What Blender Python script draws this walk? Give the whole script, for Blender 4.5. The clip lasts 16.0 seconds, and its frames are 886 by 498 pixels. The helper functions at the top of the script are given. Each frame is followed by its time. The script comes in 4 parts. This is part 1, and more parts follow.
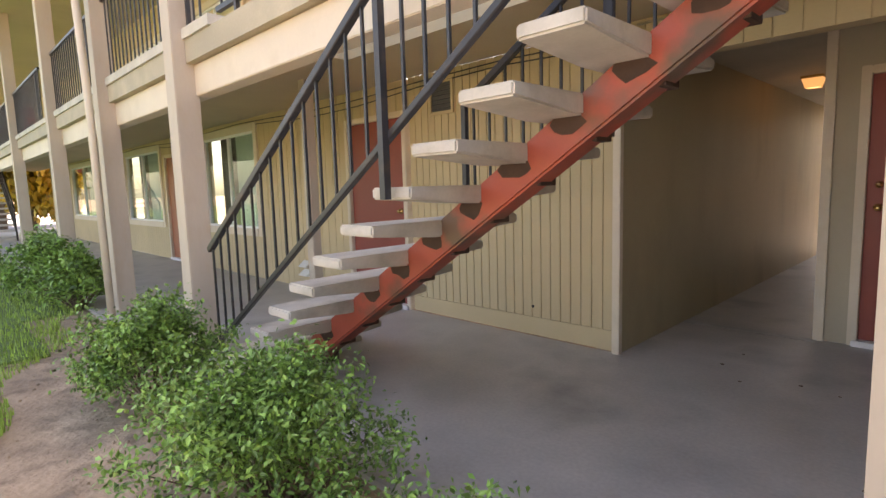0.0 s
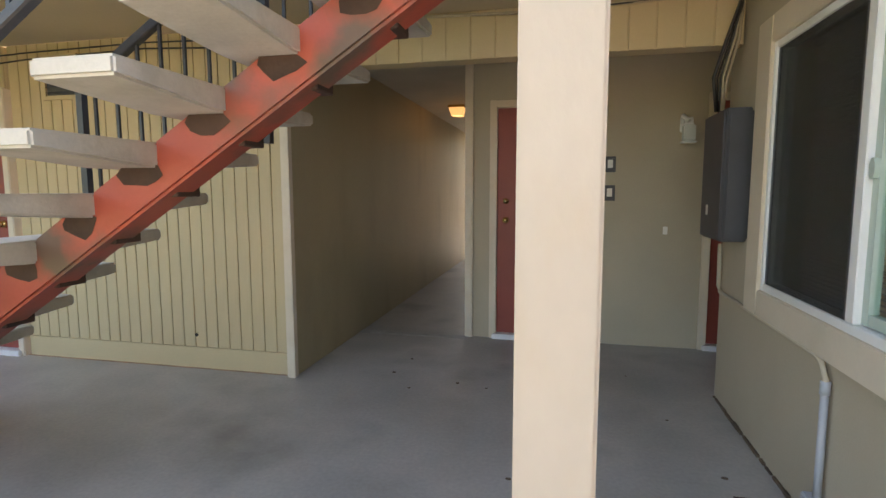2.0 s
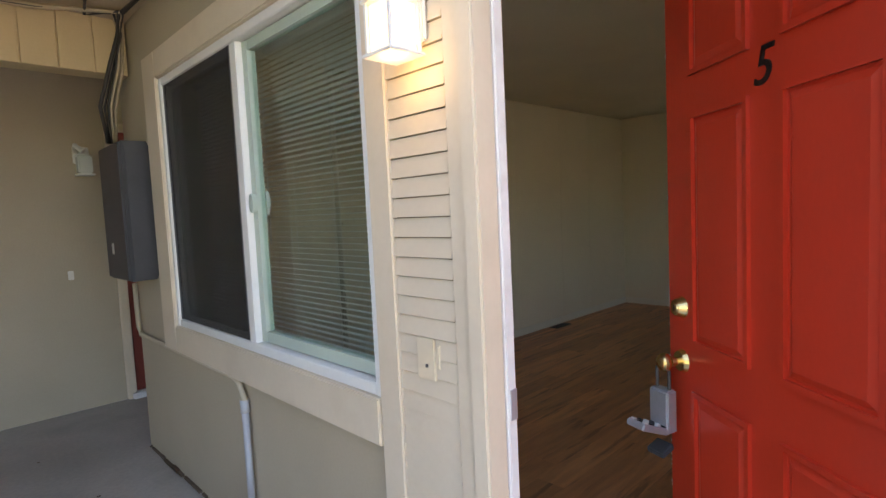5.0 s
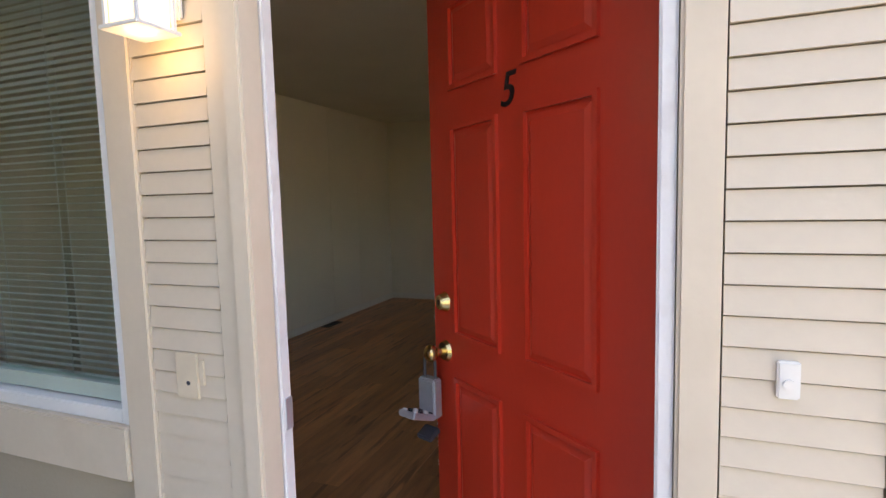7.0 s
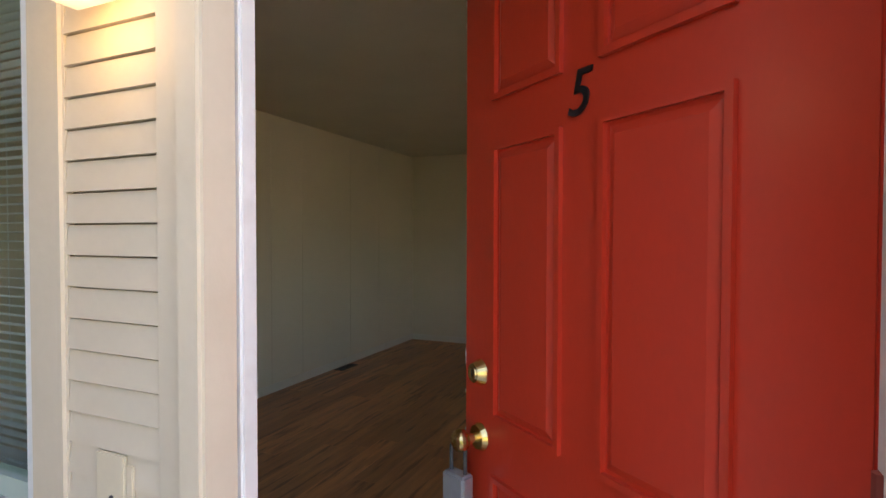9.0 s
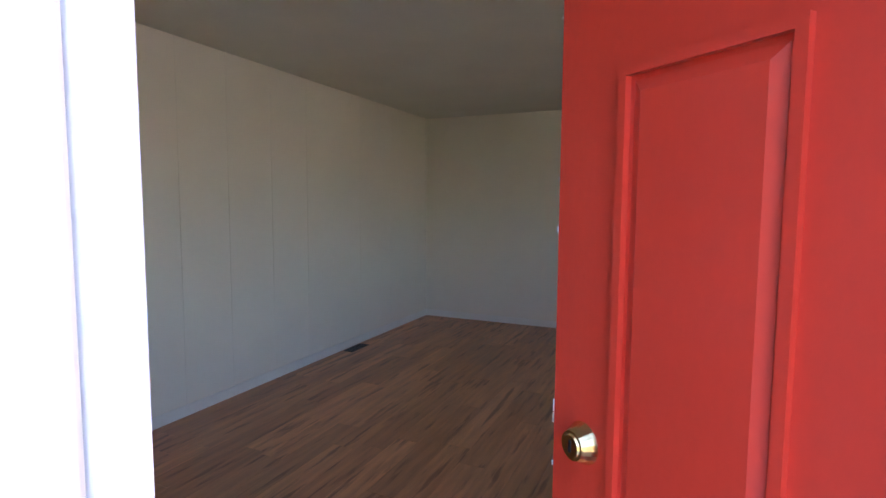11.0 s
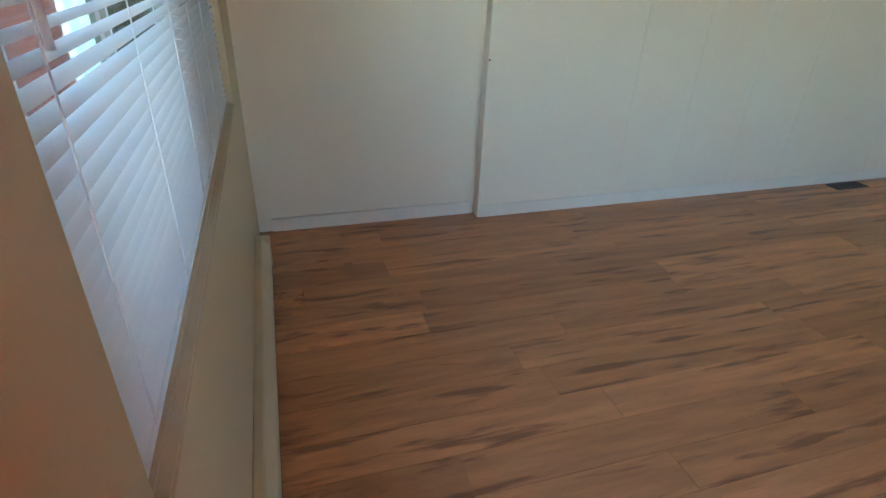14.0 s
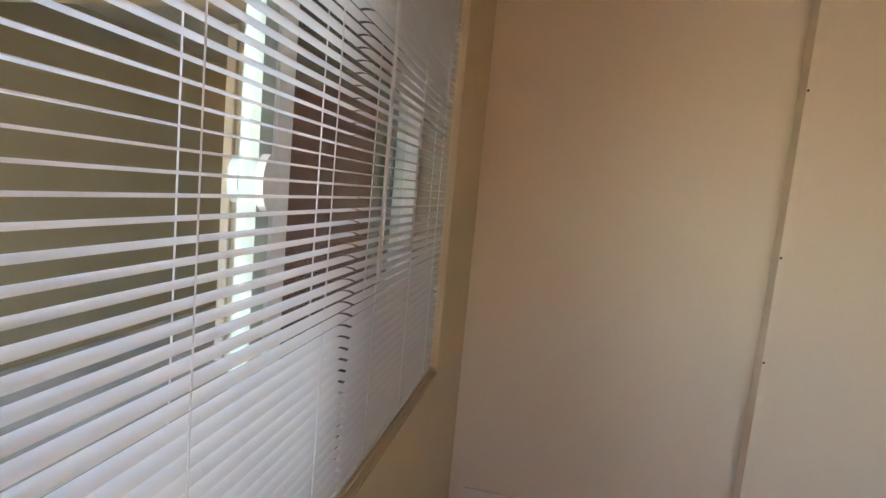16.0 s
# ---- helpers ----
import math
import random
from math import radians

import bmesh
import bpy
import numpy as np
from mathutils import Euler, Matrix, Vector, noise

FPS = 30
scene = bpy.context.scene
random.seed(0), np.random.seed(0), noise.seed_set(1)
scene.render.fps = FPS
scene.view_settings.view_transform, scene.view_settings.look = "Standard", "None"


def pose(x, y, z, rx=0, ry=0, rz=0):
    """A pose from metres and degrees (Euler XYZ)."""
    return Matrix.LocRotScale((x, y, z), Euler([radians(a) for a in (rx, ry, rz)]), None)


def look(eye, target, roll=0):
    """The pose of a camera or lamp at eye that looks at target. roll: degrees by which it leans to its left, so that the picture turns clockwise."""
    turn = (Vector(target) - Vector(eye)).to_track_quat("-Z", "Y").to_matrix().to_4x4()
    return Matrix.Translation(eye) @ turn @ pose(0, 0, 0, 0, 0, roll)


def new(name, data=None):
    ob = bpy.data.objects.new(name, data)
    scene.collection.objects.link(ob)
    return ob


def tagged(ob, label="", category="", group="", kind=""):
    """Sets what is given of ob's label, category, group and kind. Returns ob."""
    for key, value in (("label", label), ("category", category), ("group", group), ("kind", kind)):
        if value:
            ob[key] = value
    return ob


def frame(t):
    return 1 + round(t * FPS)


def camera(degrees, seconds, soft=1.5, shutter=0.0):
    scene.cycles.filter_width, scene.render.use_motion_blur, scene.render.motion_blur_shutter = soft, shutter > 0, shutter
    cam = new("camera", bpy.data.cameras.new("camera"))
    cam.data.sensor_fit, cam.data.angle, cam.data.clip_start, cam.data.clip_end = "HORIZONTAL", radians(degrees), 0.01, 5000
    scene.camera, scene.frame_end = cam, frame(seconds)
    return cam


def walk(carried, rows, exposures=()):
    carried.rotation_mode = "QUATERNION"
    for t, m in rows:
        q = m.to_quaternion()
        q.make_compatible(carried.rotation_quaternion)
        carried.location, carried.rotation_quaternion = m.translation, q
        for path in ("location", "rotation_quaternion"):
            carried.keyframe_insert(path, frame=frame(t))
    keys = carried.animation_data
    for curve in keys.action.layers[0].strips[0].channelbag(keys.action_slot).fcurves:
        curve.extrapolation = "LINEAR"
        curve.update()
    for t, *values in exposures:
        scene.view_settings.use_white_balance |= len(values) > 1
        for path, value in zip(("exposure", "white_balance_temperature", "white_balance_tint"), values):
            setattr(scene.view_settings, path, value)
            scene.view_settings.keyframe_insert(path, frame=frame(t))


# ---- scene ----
cam = camera(79.5, 16.0)
PATH = [
    (0, (0.367, 0.034, 1.315), (-1.046, 1.43, 1.085), -1.7),
    (0.5, (0.362, 0.138, 1.31), (-0.814, 1.739, 1.071), -1.4),
    (1, (0.363, 0.221, 1.321), (-0.595, 1.96, 1.076), -0.9),
    (1.5, (0.343, 0.3, 1.318), (-0.374, 2.152, 1.084), -0.3),
    (2, (0.318, 0.381, 1.328), (-0.115, 2.322, 1.112), -0.1),
    (2.5, (0.31, 0.447, 1.334), (0.189, 2.433, 1.131), -0.4),
    (3, (0.342, 0.483, 1.333), (0.567, 2.46, 1.132), -0.9),
    (3.5, (0.39, 0.479, 1.335), (0.948, 2.39, 1.137), -1.0),
    (4, (0.403, 0.497, 1.339), (1.265, 2.293, 1.166), -1.6),
    (4.5, (0.413, 0.494, 1.344), (1.555, 2.128, 1.186), -2.4),
    (5, (0.428, 0.492, 1.341), (1.817, 1.924, 1.196), -2.7),
    (7.5, (0.427, 0.517, 1.351), (2.299, 1.196, 1.166), -1.1),
    (8, (0.473, 0.543, 1.351), (2.341, 1.234, 1.169), -0.6),
    (8.5, (0.623, 0.606, 1.349), (2.469, 1.366, 1.219), -0.7),
    (9, (0.755, 0.674, 1.357), (2.587, 1.475, 1.312), 0.1),
    (11.5, (1.225, 1.035, 1.394), (3.017, 1.876, 1.106), 0.52),
    (12, (1.264, 1.08, 1.399), (3.001, 1.936, 0.898), 1.06),
    (12.5, (1.39, 1.118, 1.38), (3.017, 2.144, 0.831), 0.78),
    (13, (1.633, 1.187, 1.407), (2.823, 2.691, 0.841), -1.56),
    (13.5, (1.616, 1.197, 1.346), (2.391, 2.938, 0.738), -0.76),
    (14, (1.636, 1.3, 1.299), (2.178, 2.969, 0.339), 2.41),
    (14.5, (1.665, 1.459, 1.33), (1.99, 2.963, 0.052), 5.22),
    (15, (1.649, 1.433, 1.354), (1.747, 3.161, 0.352), 4.79),
    (15.5, (1.691, 1.515, 1.407), (1.496, 3.408, 0.793), 5.06),
    (16, (1.802, 1.638, 1.415), (1.42, 3.589, 1.194), 5.28),
]
EXPOSURES = [(0, 2.05, 8100, 24), (2.5, 2.35, 7200, 12), (5, 2.4, 7000, 18), (7.5, 2.2, 6900, 20), (9, 2.35, 7000, 18), (11.5, 3.7, 5050, 26), (13, 4.05, 5400, 13), (14, 4.2, 5500, 10), (14.5, 4.25, 6000, 12), (15, 4.25, 6600, 20), (16, 4.0, 7200, 30)]
walk(cam, [(t, look(eye, target, roll)) for t, eye, target, roll in PATH], EXPOSURES)

# ---- world, sun, exposure ----
world = bpy.data.worlds.new("world")
scene.world = world
world.use_nodes = True
wn = world.node_tree
sky = wn.nodes.new("ShaderNodeTexSky")
sky.sky_type = "NISHITA"
sky.sun_disc = False
SUN_EL, SUN_AZ = 57.0, 6.0   # the sun stands high behind the building
sky.sun_elevation, sky.sun_rotation = radians(SUN_EL), radians(SUN_AZ)
sky.air_density, sky.dust_density = 1.2, 2.0
wn.links.new(sky.outputs[0], wn.nodes["Background"].inputs[0])
wn.nodes["Background"].inputs[1].default_value = 0.15
sun_data = bpy.data.lights.new("sun", "SUN")
sun_data.energy, sun_data.angle, sun_data.color = 5.0, radians(0.6), (1, 0.95, 0.86)
sun = new("sun", sun_data)
ce = math.cos(radians(SUN_EL))
sun.matrix_world = look((ce * math.sin(radians(SUN_AZ)) * 40, ce * math.cos(radians(SUN_AZ)) * 40, 40 * math.sin(radians(SUN_EL))), (0, 0, 0))


# ---- materials ----
def mat(name, col, rough=0.6, var=0.15, scale=3.0, fine=60.0, bump=0.15, metal=0.0, stain=None, stain_amount=0.35, stain_scale=1.5, streak=(1, 1, 1), coords="Object", dist=0.004, rnd=0.0):
    """A painted or mineral surface: tone at two scales, stains with their own edges, fine relief."""
    m = bpy.data.materials.new(name)
    m.use_nodes = True
    nt = m.node_tree
    b = nt.nodes["Principled BSDF"]
    N, L = nt.nodes.new, nt.links.new
    tc = N("ShaderNodeTexCoord")
    mp = N("ShaderNodeMapping")
    mp.inputs["Scale"].default_value = streak
    L(tc.outputs[coords], mp.inputs[0])
    n1, n2 = N("ShaderNodeTexNoise"), N("ShaderNodeTexNoise")
    n1.inputs["Scale"].default_value, n1.inputs["Detail"].default_value = scale, 6
    n2.inputs["Scale"].default_value, n2.inputs["Detail"].default_value = fine, 4
    L(mp.outputs[0], n1.inputs[0]), L(mp.outputs[0], n2.inputs[0])
    r1 = N("ShaderNodeMapRange")
    r1.inputs[1].default_value, r1.inputs[2].default_value = 0.3, 0.7
    r1.inputs[3].default_value, r1.inputs[4].default_value = 1 - var, 1 + var
    L(n1.outputs[0], r1.inputs[0])
    r2 = N("ShaderNodeMapRange")
    r2.inputs[3].default_value, r2.inputs[4].default_value = 1 - var * 0.6, 1 + var * 0.6
    L(n2.outputs[0], r2.inputs[0])
    mul = N("ShaderNodeMath")
    mul.operation = "MULTIPLY"
    L(r1.outputs[0], mul.inputs[0]), L(r2.outputs[0], mul.inputs[1])
    last = mul.outputs[0]
    if rnd:
        oi, r3, mul2 = N("ShaderNodeObjectInfo"), N("ShaderNodeMapRange"), N("ShaderNodeMath")
        r3.inputs[3].default_value, r3.inputs[4].default_value = 1 - rnd, 1 + rnd
        L(oi.outputs["Random"], r3.inputs[0])
        mul2.operation = "MULTIPLY"
        L(last, mul2.inputs[0]), L(r3.outputs[0], mul2.inputs[1])
        last = mul2.outputs[0]
    mix = N("ShaderNodeVectorMath")
    mix.operation = "SCALE"
    mix.inputs[0].default_value = col
    L(last, mix.inputs["Scale"])
    out = mix.outputs[0]
    if stain:
        n3, rr, mx = N("ShaderNodeTexNoise"), N("ShaderNodeMapRange"), N("ShaderNodeMix")
        n3.inputs["Scale"].default_value, n3.inputs["Detail"].default_value = stain_scale, 8
        L(mp.outputs[0], n3.inputs[0])
        rr.inputs[1].default_value, rr.inputs[2].default_value = 0.52, 0.68
        rr.inputs[4].default_value = stain_amount
        L(n3.outputs[0], rr.inputs[0])
        mx.data_type = "RGBA"
        mx.inputs[7].default_value = (*stain, 1)
        L(rr.outputs[0], mx.inputs[0]), L(out, mx.inputs[6])
        out = mx.outputs[2]
    L(out, b.inputs["Base Color"])
    rg = N("ShaderNodeMapRange")
    rg.inputs[3].default_value, rg.inputs[4].default_value = max(0.05, rough - 0.08), min(1, rough + 0.08)
    L(n1.outputs[0], rg.inputs[0]), L(rg.outputs[0], b.inputs["Roughness"])
    b.inputs["Metallic"].default_value = metal
    if bump:
        bp = N("ShaderNodeBump")
        bp.inputs["Strength"].default_value, bp.inputs["Distance"].default_value = bump, dist
        L(n2.outputs[0], bp.inputs["Height"]), L(bp.outputs[0], b.inputs["Normal"])
    return m


def wood_mat():
    """Reddish vinyl planks with long grain, dark splits and a tone of its own for each plank."""
    m = mat("plank_wood", (0.53, 0.235, 0.10), 0.34, 0.2, 1.0, 9, 0.12, streak=(2.6, 24, 24), stain=(0.15, 0.06, 0.03), stain_amount=0.7, stain_scale=0.9, rnd=0.2, dist=0.001)
    for n in m.node_tree.nodes:
        if n.type == "MAP_RANGE" and abs(n.inputs[1].default_value - 0.52) < 0.001:
            n.inputs[1].default_value, n.inputs[2].default_value = 0.565, 0.665
    nt = m.node_tree
    oi = nt.nodes.new("ShaderNodeObjectInfo")
    mp = next(n for n in nt.nodes if n.type == "MAPPING")
    sc = nt.nodes.new("ShaderNodeMath")
    sc.operation = "MULTIPLY"
    sc.inputs[1].default_value = 37.0
    nt.links.new(oi.outputs["Random"], sc.inputs[0])
    cb = nt.nodes.new("ShaderNodeCombineXYZ")
    for i in range(3):
        nt.links.new(sc.outputs[0], cb.inputs[i])
    nt.links.new(cb.outputs[0], mp.inputs["Location"])
    return m


def leaf_mat(name, col, rnd=0.5):
    m = bpy.data.materials.new(name)
    m.use_nodes = True
    nt = m.node_tree
    b = nt.nodes["Principled BSDF"]
    g, r, s = nt.nodes.new("ShaderNodeNewGeometry"), nt.nodes.new("ShaderNodeMapRange"), nt.nodes.new("ShaderNodeVectorMath")
    r.inputs[3].default_value, r.inputs[4].default_value = 1 - rnd, 1 + rnd
    s.operation = "SCALE"
    s.inputs[0].default_value = col
    nt.links.new(g.outputs["Random Per Island"], r.inputs[0])
    nt.links.new(r.outputs[0], s.inputs["Scale"])
    nt.links.new(s.outputs[0], b.inputs["Base Color"])
    b.inputs["Roughness"].default_value = 0.45
    return m


def glass_mat(name, tint=(0.88, 0.95, 0.92)):
    """A thin clear pane: light passes straight, more gloss at a slant."""
    m = bpy.data.materials.new(name)
    m.use_nodes = True
    nt = m.node_tree
    t, g, x, lw, pw, ad = (nt.nodes.new(n) for n in ("ShaderNodeBsdfTransparent", "ShaderNodeBsdfGlossy", "ShaderNodeMixShader", "ShaderNodeLayerWeight", "ShaderNodeMath", "ShaderNodeMath"))
    t.inputs[0].default_value = (*tint, 1)
    g.inputs["Roughness"].default_value = 0.015
    lw.inputs[0].default_value = 0.5
    pw.operation, ad.operation = "POWER", "MULTIPLY_ADD"
    pw.inputs[1].default_value = 4.0
    ad.inputs[1].default_value, ad.inputs[2].default_value = 0.6, 0.03
    nt.links.new(lw.outputs["Facing"], pw.inputs[0])
    nt.links.new(pw.outputs[0], ad.inputs[0])
    nt.links.new(ad.outputs[0], x.inputs[0])
    nt.links.new(t.outputs[0], x.inputs[1]), nt.links.new(g.outputs[0], x.inputs[2])
    nt.links.new(x.outputs[0], nt.nodes["Material Output"].inputs[0])
    return m


def screen_mat():
    """Fine dark insect mesh: part holes, part thread."""
    m = bpy.data.materials.new("insect_screen")
    m.use_nodes = True
    nt = m.node_tree
    b = nt.nodes["Principled BSDF"]
    b.inputs["Base Color"].default_value = (0.03, 0.03, 0.032, 1)
    b.inputs["Roughness"].default_value = 0.7
    b.inputs["Alpha"].default_value = 0.55
    return m


def glow_mat(name, col, power):
    m = bpy.data.materials.new(name)
    m.use_nodes = True
    b = m.node_tree.nodes["Principled BSDF"]
    b.inputs["Base Color"].default_value = (0.8, 0.75, 0.6, 1)
    b.inputs["Emission Color"].default_value = (*col, 1)
    b.inputs["Emission Strength"].default_value = power
    b.inputs["Roughness"].default_value = 0.3
    return m


TAN = mat("tan_siding", (0.56, 0.44, 0.26), 0.7, 0.08, 1.2, 80, 0.2, stain=(0.46, 0.36, 0.22), stain_amount=0.35)
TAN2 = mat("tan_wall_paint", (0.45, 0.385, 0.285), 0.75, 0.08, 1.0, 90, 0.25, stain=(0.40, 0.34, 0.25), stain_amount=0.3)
# tan darkened for the passage's shade, with dark streaky stains
HALL = mat("hall_shaded_tan", (0.40, 0.33, 0.20), 0.55, 0.12, 0.8, 70, 0.25, stain=(0.22, 0.18, 0.11), stain_amount=0.35, streak=(1, 1, 0.4))
CREAM = mat("cream_trim_paint", (0.68, 0.585, 0.46), 0.55, 0.06, 2.0, 50, 0.15, stain=(0.58, 0.48, 0.36), stain_amount=0.35, stain_scale=5)
POST = mat("post_paint", (0.51, 0.43, 0.34), 0.6, 0.07, 3.0, 40, 0.3, stain=(0.50, 0.38, 0.25), stain_amount=0.3, stain_scale=9, streak=(1, 1, 0.5))
SOFFIT = mat("soffit_paint", (0.52, 0.42, 0.28), 0.8, 0.08, 0.8, 60, 0.2, stain=(0.43, 0.34, 0.22), stain_amount=0.3)
WHITE = mat("white_vinyl", (0.80, 0.80, 0.79), 0.35, 0.04, 4, 80, 0.05)
JAMB = mat("white_jamb_paint", (0.80, 0.78, 0.78), 0.5, 0.05, 4, 60, 0.15, stain=(0.55, 0.5, 0.48), stain_amount=0.3, stain_scale=14)
CONC = mat("concrete_floor", (0.43, 0.40, 0.36), 0.45, 0.3, 0.9, 45, 0.25, stain=(0.15, 0.14, 0.125), stain_amount=0.8, stain_scale=0.9)
TREAD = mat("weathered_concrete", (0.55, 0.51, 0.44), 0.85, 0.14, 4, 70, 0.4, stain=(0.36, 0.33, 0.26), stain_amount=0.5, stain_scale=6)
REDST = mat("red_steel_paint", (0.42, 0.085, 0.05), 0.45, 0.12, 3, 60, 0.15, stain=(0.13, 0.09, 0.06), stain_amount=0.95, stain_scale=3.2)
REDDR = mat("red_door_paint", (0.60, 0.045, 0.020), 0.30, 0.08, 1.5, 90, 0.08, streak=(1, 1, 0.5))
DKRED = mat("dark_red_door_paint", (0.27, 0.055, 0.04), 0.5, 0.1, 2, 60, 0.1)
IRON = mat("black_iron", (0.028, 0.028, 0.032), 0.42, 0.2, 5, 60, 0.2, stain=(0.10, 0.07, 0.05), stain_amount=0.4, stain_scale=12)
RUST = mat("rusted_steel", (0.065, 0.036, 0.024), 0.8, 0.25, 8, 60, 0.4)
WALLIN = mat("interior_wall_paint", (0.79, 0.70, 0.555), 0.42, 0.03, 1.5, 120, 0.08)
CEILIN = mat("interior_ceiling_paint", (0.66, 0.62, 0.50), 0.85, 0.04, 2, 160, 0.5)
TRIMIN = mat("interior_trim_paint", (0.60, 0.48, 0.31), 0.45, 0.04, 3, 60, 0.08)
BASEW = mat("white_baseboard_paint", (0.78, 0.72, 0.62), 0.45, 0.04, 4, 60, 0.08)
WOOD = wood_mat()
def thin_mat(name, col):
    """Thin white slats: part of the daylight passes through."""
    m = bpy.data.materials.new(name)
    m.use_nodes = True
    nt = m.node_tree
    d, t, x = nt.nodes.new("ShaderNodeBsdfDiffuse"), nt.nodes.new("ShaderNodeBsdfTranslucent"), nt.nodes.new("ShaderNodeMixShader")
    d.inputs[0].default_value = t.inputs[0].default_value = (*col, 1)
    x.inputs[0].default_value = 0.6
    nt.links.new(d.outputs[0], x.inputs[1]), nt.links.new(t.outputs[0], x.inputs[2])
    nt.links.new(x.outputs[0], nt.nodes["Material Output"].inputs[0])
    return m


SLAT = thin_mat("white_blind_slat", (0.92, 0.93, 0.94))
GLASS = glass_mat("window_glass")
SCREEN = screen_mat()
BRASS = mat("brass", (0.72, 0.52, 0.22), 0.22, 0.1, 8, 60, 0.02, metal=1.0)
STEEL = mat("grey_steel", (0.52, 0.54, 0.58), 0.35, 0.1, 8, 60, 0.05, metal=0.6)
DARKST = mat("dark_grey_steel", (0.05, 0.052, 0.06), 0.45, 0.15, 5, 60, 0.1)
GREYPVC = mat("grey_conduit", (0.42, 0.43, 0.46), 0.45, 0.08, 6, 60, 0.05)
CABLE = mat("black_cable", (0.03, 0.027, 0.025), 0.6, 0.2, 10, 60, 0.1)
TANCABLE = mat("painted_cable", (0.42, 0.35, 0.24), 0.6, 0.1, 10, 60, 0.1)
DIRT = mat("dry_dirt", (0.36, 0.26, 0.17), 0.95, 0.3, 3, 25, 1.0, stain=(0.14, 0.10, 0.065), stain_amount=0.7, stain_scale=5, dist=0.02)
LAWN = mat("lawn_soil", (0.10, 0.15, 0.035), 0.95, 0.3, 2, 60, 0.8)
GRASS = leaf_mat("grass_blade", (0.28, 0.42, 0.07))
LEAF = leaf_mat("shrub_leaf", (0.165, 0.30, 0.06), 0.65)
REDLEAF = leaf_mat("red_leaf", (0.36, 0.03, 0.035))
YELLEAF = leaf_mat("yellow_leaf", (0.45, 0.30, 0.03))
BARK = mat("bark", (0.13, 0.09, 0.06), 0.9, 0.3, 8, 50, 0.6)
INK = mat("black_paint", (0.012, 0.011, 0.012), 0.4, 0.1, 5, 60, 0.0)
PLASTIC = mat("white_plastic", (0.78, 0.76, 0.72), 0.35, 0.03, 6, 60, 0.0)
IVORY = mat("ivory_plate", (0.70, 0.60, 0.45), 0.45, 0.06, 6, 60, 0.05)
# dark colour stands in for unlit space behind windows and louvre
DARKIN = mat("painted_inner_dark", (0.10, 0.10, 0.10), 0.8, 0.2, 2, 40, 0.0)
CURTAIN = mat("pale_curtain", (0.55, 0.60, 0.58), 0.8, 0.1, 3, 40, 0.1, streak=(8, 8, 0.3))
AMBER = glow_mat("warm_lamp_glass", (1.0, 0.66, 0.26), 0.5)
AMBER2 = glow_mat("hall_lamp_glass", (1.0, 0.50, 0.16), 0.22)
FROST = mat("frosted_glass", (0.72, 0.74, 0.70), 0.25, 0.05, 6, 60, 0.0)
ROOFM = mat("grey_shingle", (0.16, 0.15, 0.14), 0.9, 0.2, 4, 50, 0.5)
ROAD = mat("far_paving", (0.30, 0.29, 0.28), 0.9, 0.2, 1, 30, 0.3)


# ---- helpers for meshes ----
def box(bm, x0, x1, y0, y1, z0, z1):
    v = [bm.verts.new((x, y, z)) for x in (x0, x1) for y in (y0, y1) for z in (z0, z1)]
    for f in ((0, 1, 3, 2), (4, 6, 7, 5), (0, 4, 5, 1), (2, 3, 7, 6), (0, 2, 6, 4), (1, 5, 7, 3)):
        bm.faces.new([v[i] for i in f])
    return v


def tube(bm, a, b, r, n=8, r2=None):
    """A round bar from a to b."""
    a, b = Vector(a), Vector(b)
    q = (b - a).to_track_quat("Z", "Y").to_matrix()
    rings = []
    for p, rr in ((a, r), (b, r if r2 is None else r2)):
        rings.append([bm.verts.new(p + q @ Vector((rr * math.cos(2 * math.pi * i / n), rr * math.sin(2 * math.pi * i / n), 0))) for i in range(n)])
    for i in range(n):
        bm.faces.new((rings[0][i], rings[0][(i + 1) % n], rings[1][(i + 1) % n], rings[1][i]))
    bm.faces.new(rings[0][::-1]), bm.faces.new(rings[1])


def bar(bm, a, b, w, h):
    """A square bar from a to b, upright across its height."""
    a, b = Vector(a), Vector(b)
    d = (b - a).normalized()
    side = d.cross(Vector((0, 0, 1)))
    side = side.normalized() if side.length > 0.01 else Vector((1, 0, 0))
    up = side.cross(d)
    ends = [[bm.verts.new(p + side * sx * w / 2 + up * sy * h / 2) for sx, sy in ((-1, -1), (1, -1), (1, 1), (-1, 1))] for p in (a, b)]
    for i in range(4):
        bm.faces.new((ends[0][i], ends[0][(i + 1) % 4], ends[1][(i + 1) % 4], ends[1][i]))
    bm.faces.new(ends[0][::-1]), bm.faces.new(ends[1])


def pipe(bm, pts, r, n=6):
    """One bent round bar through all the points."""
    pts = [Vector(p) for p in pts]
    rings = []
    for i, p in enumerate(pts):
        d = pts[min(i + 1, len(pts) - 1)] - pts[max(i - 1, 0)]
        side = d.cross(Vector((0.31, 0.83, 0.46))).normalized()
        up = side.cross(d.normalized())
        rings.append([bm.verts.new(p + r * (side * math.cos(2 * math.pi * k / n) + up * math.sin(2 * math.pi * k / n))) for k in range(n)])
    for A, B in zip(rings[:-1], rings[1:]):
        for k in range(n):
            bm.faces.new((A[k], A[(k + 1) % n], B[(k + 1) % n], B[k]))
    bm.faces.new(rings[0][::-1]), bm.faces.new(rings[-1])


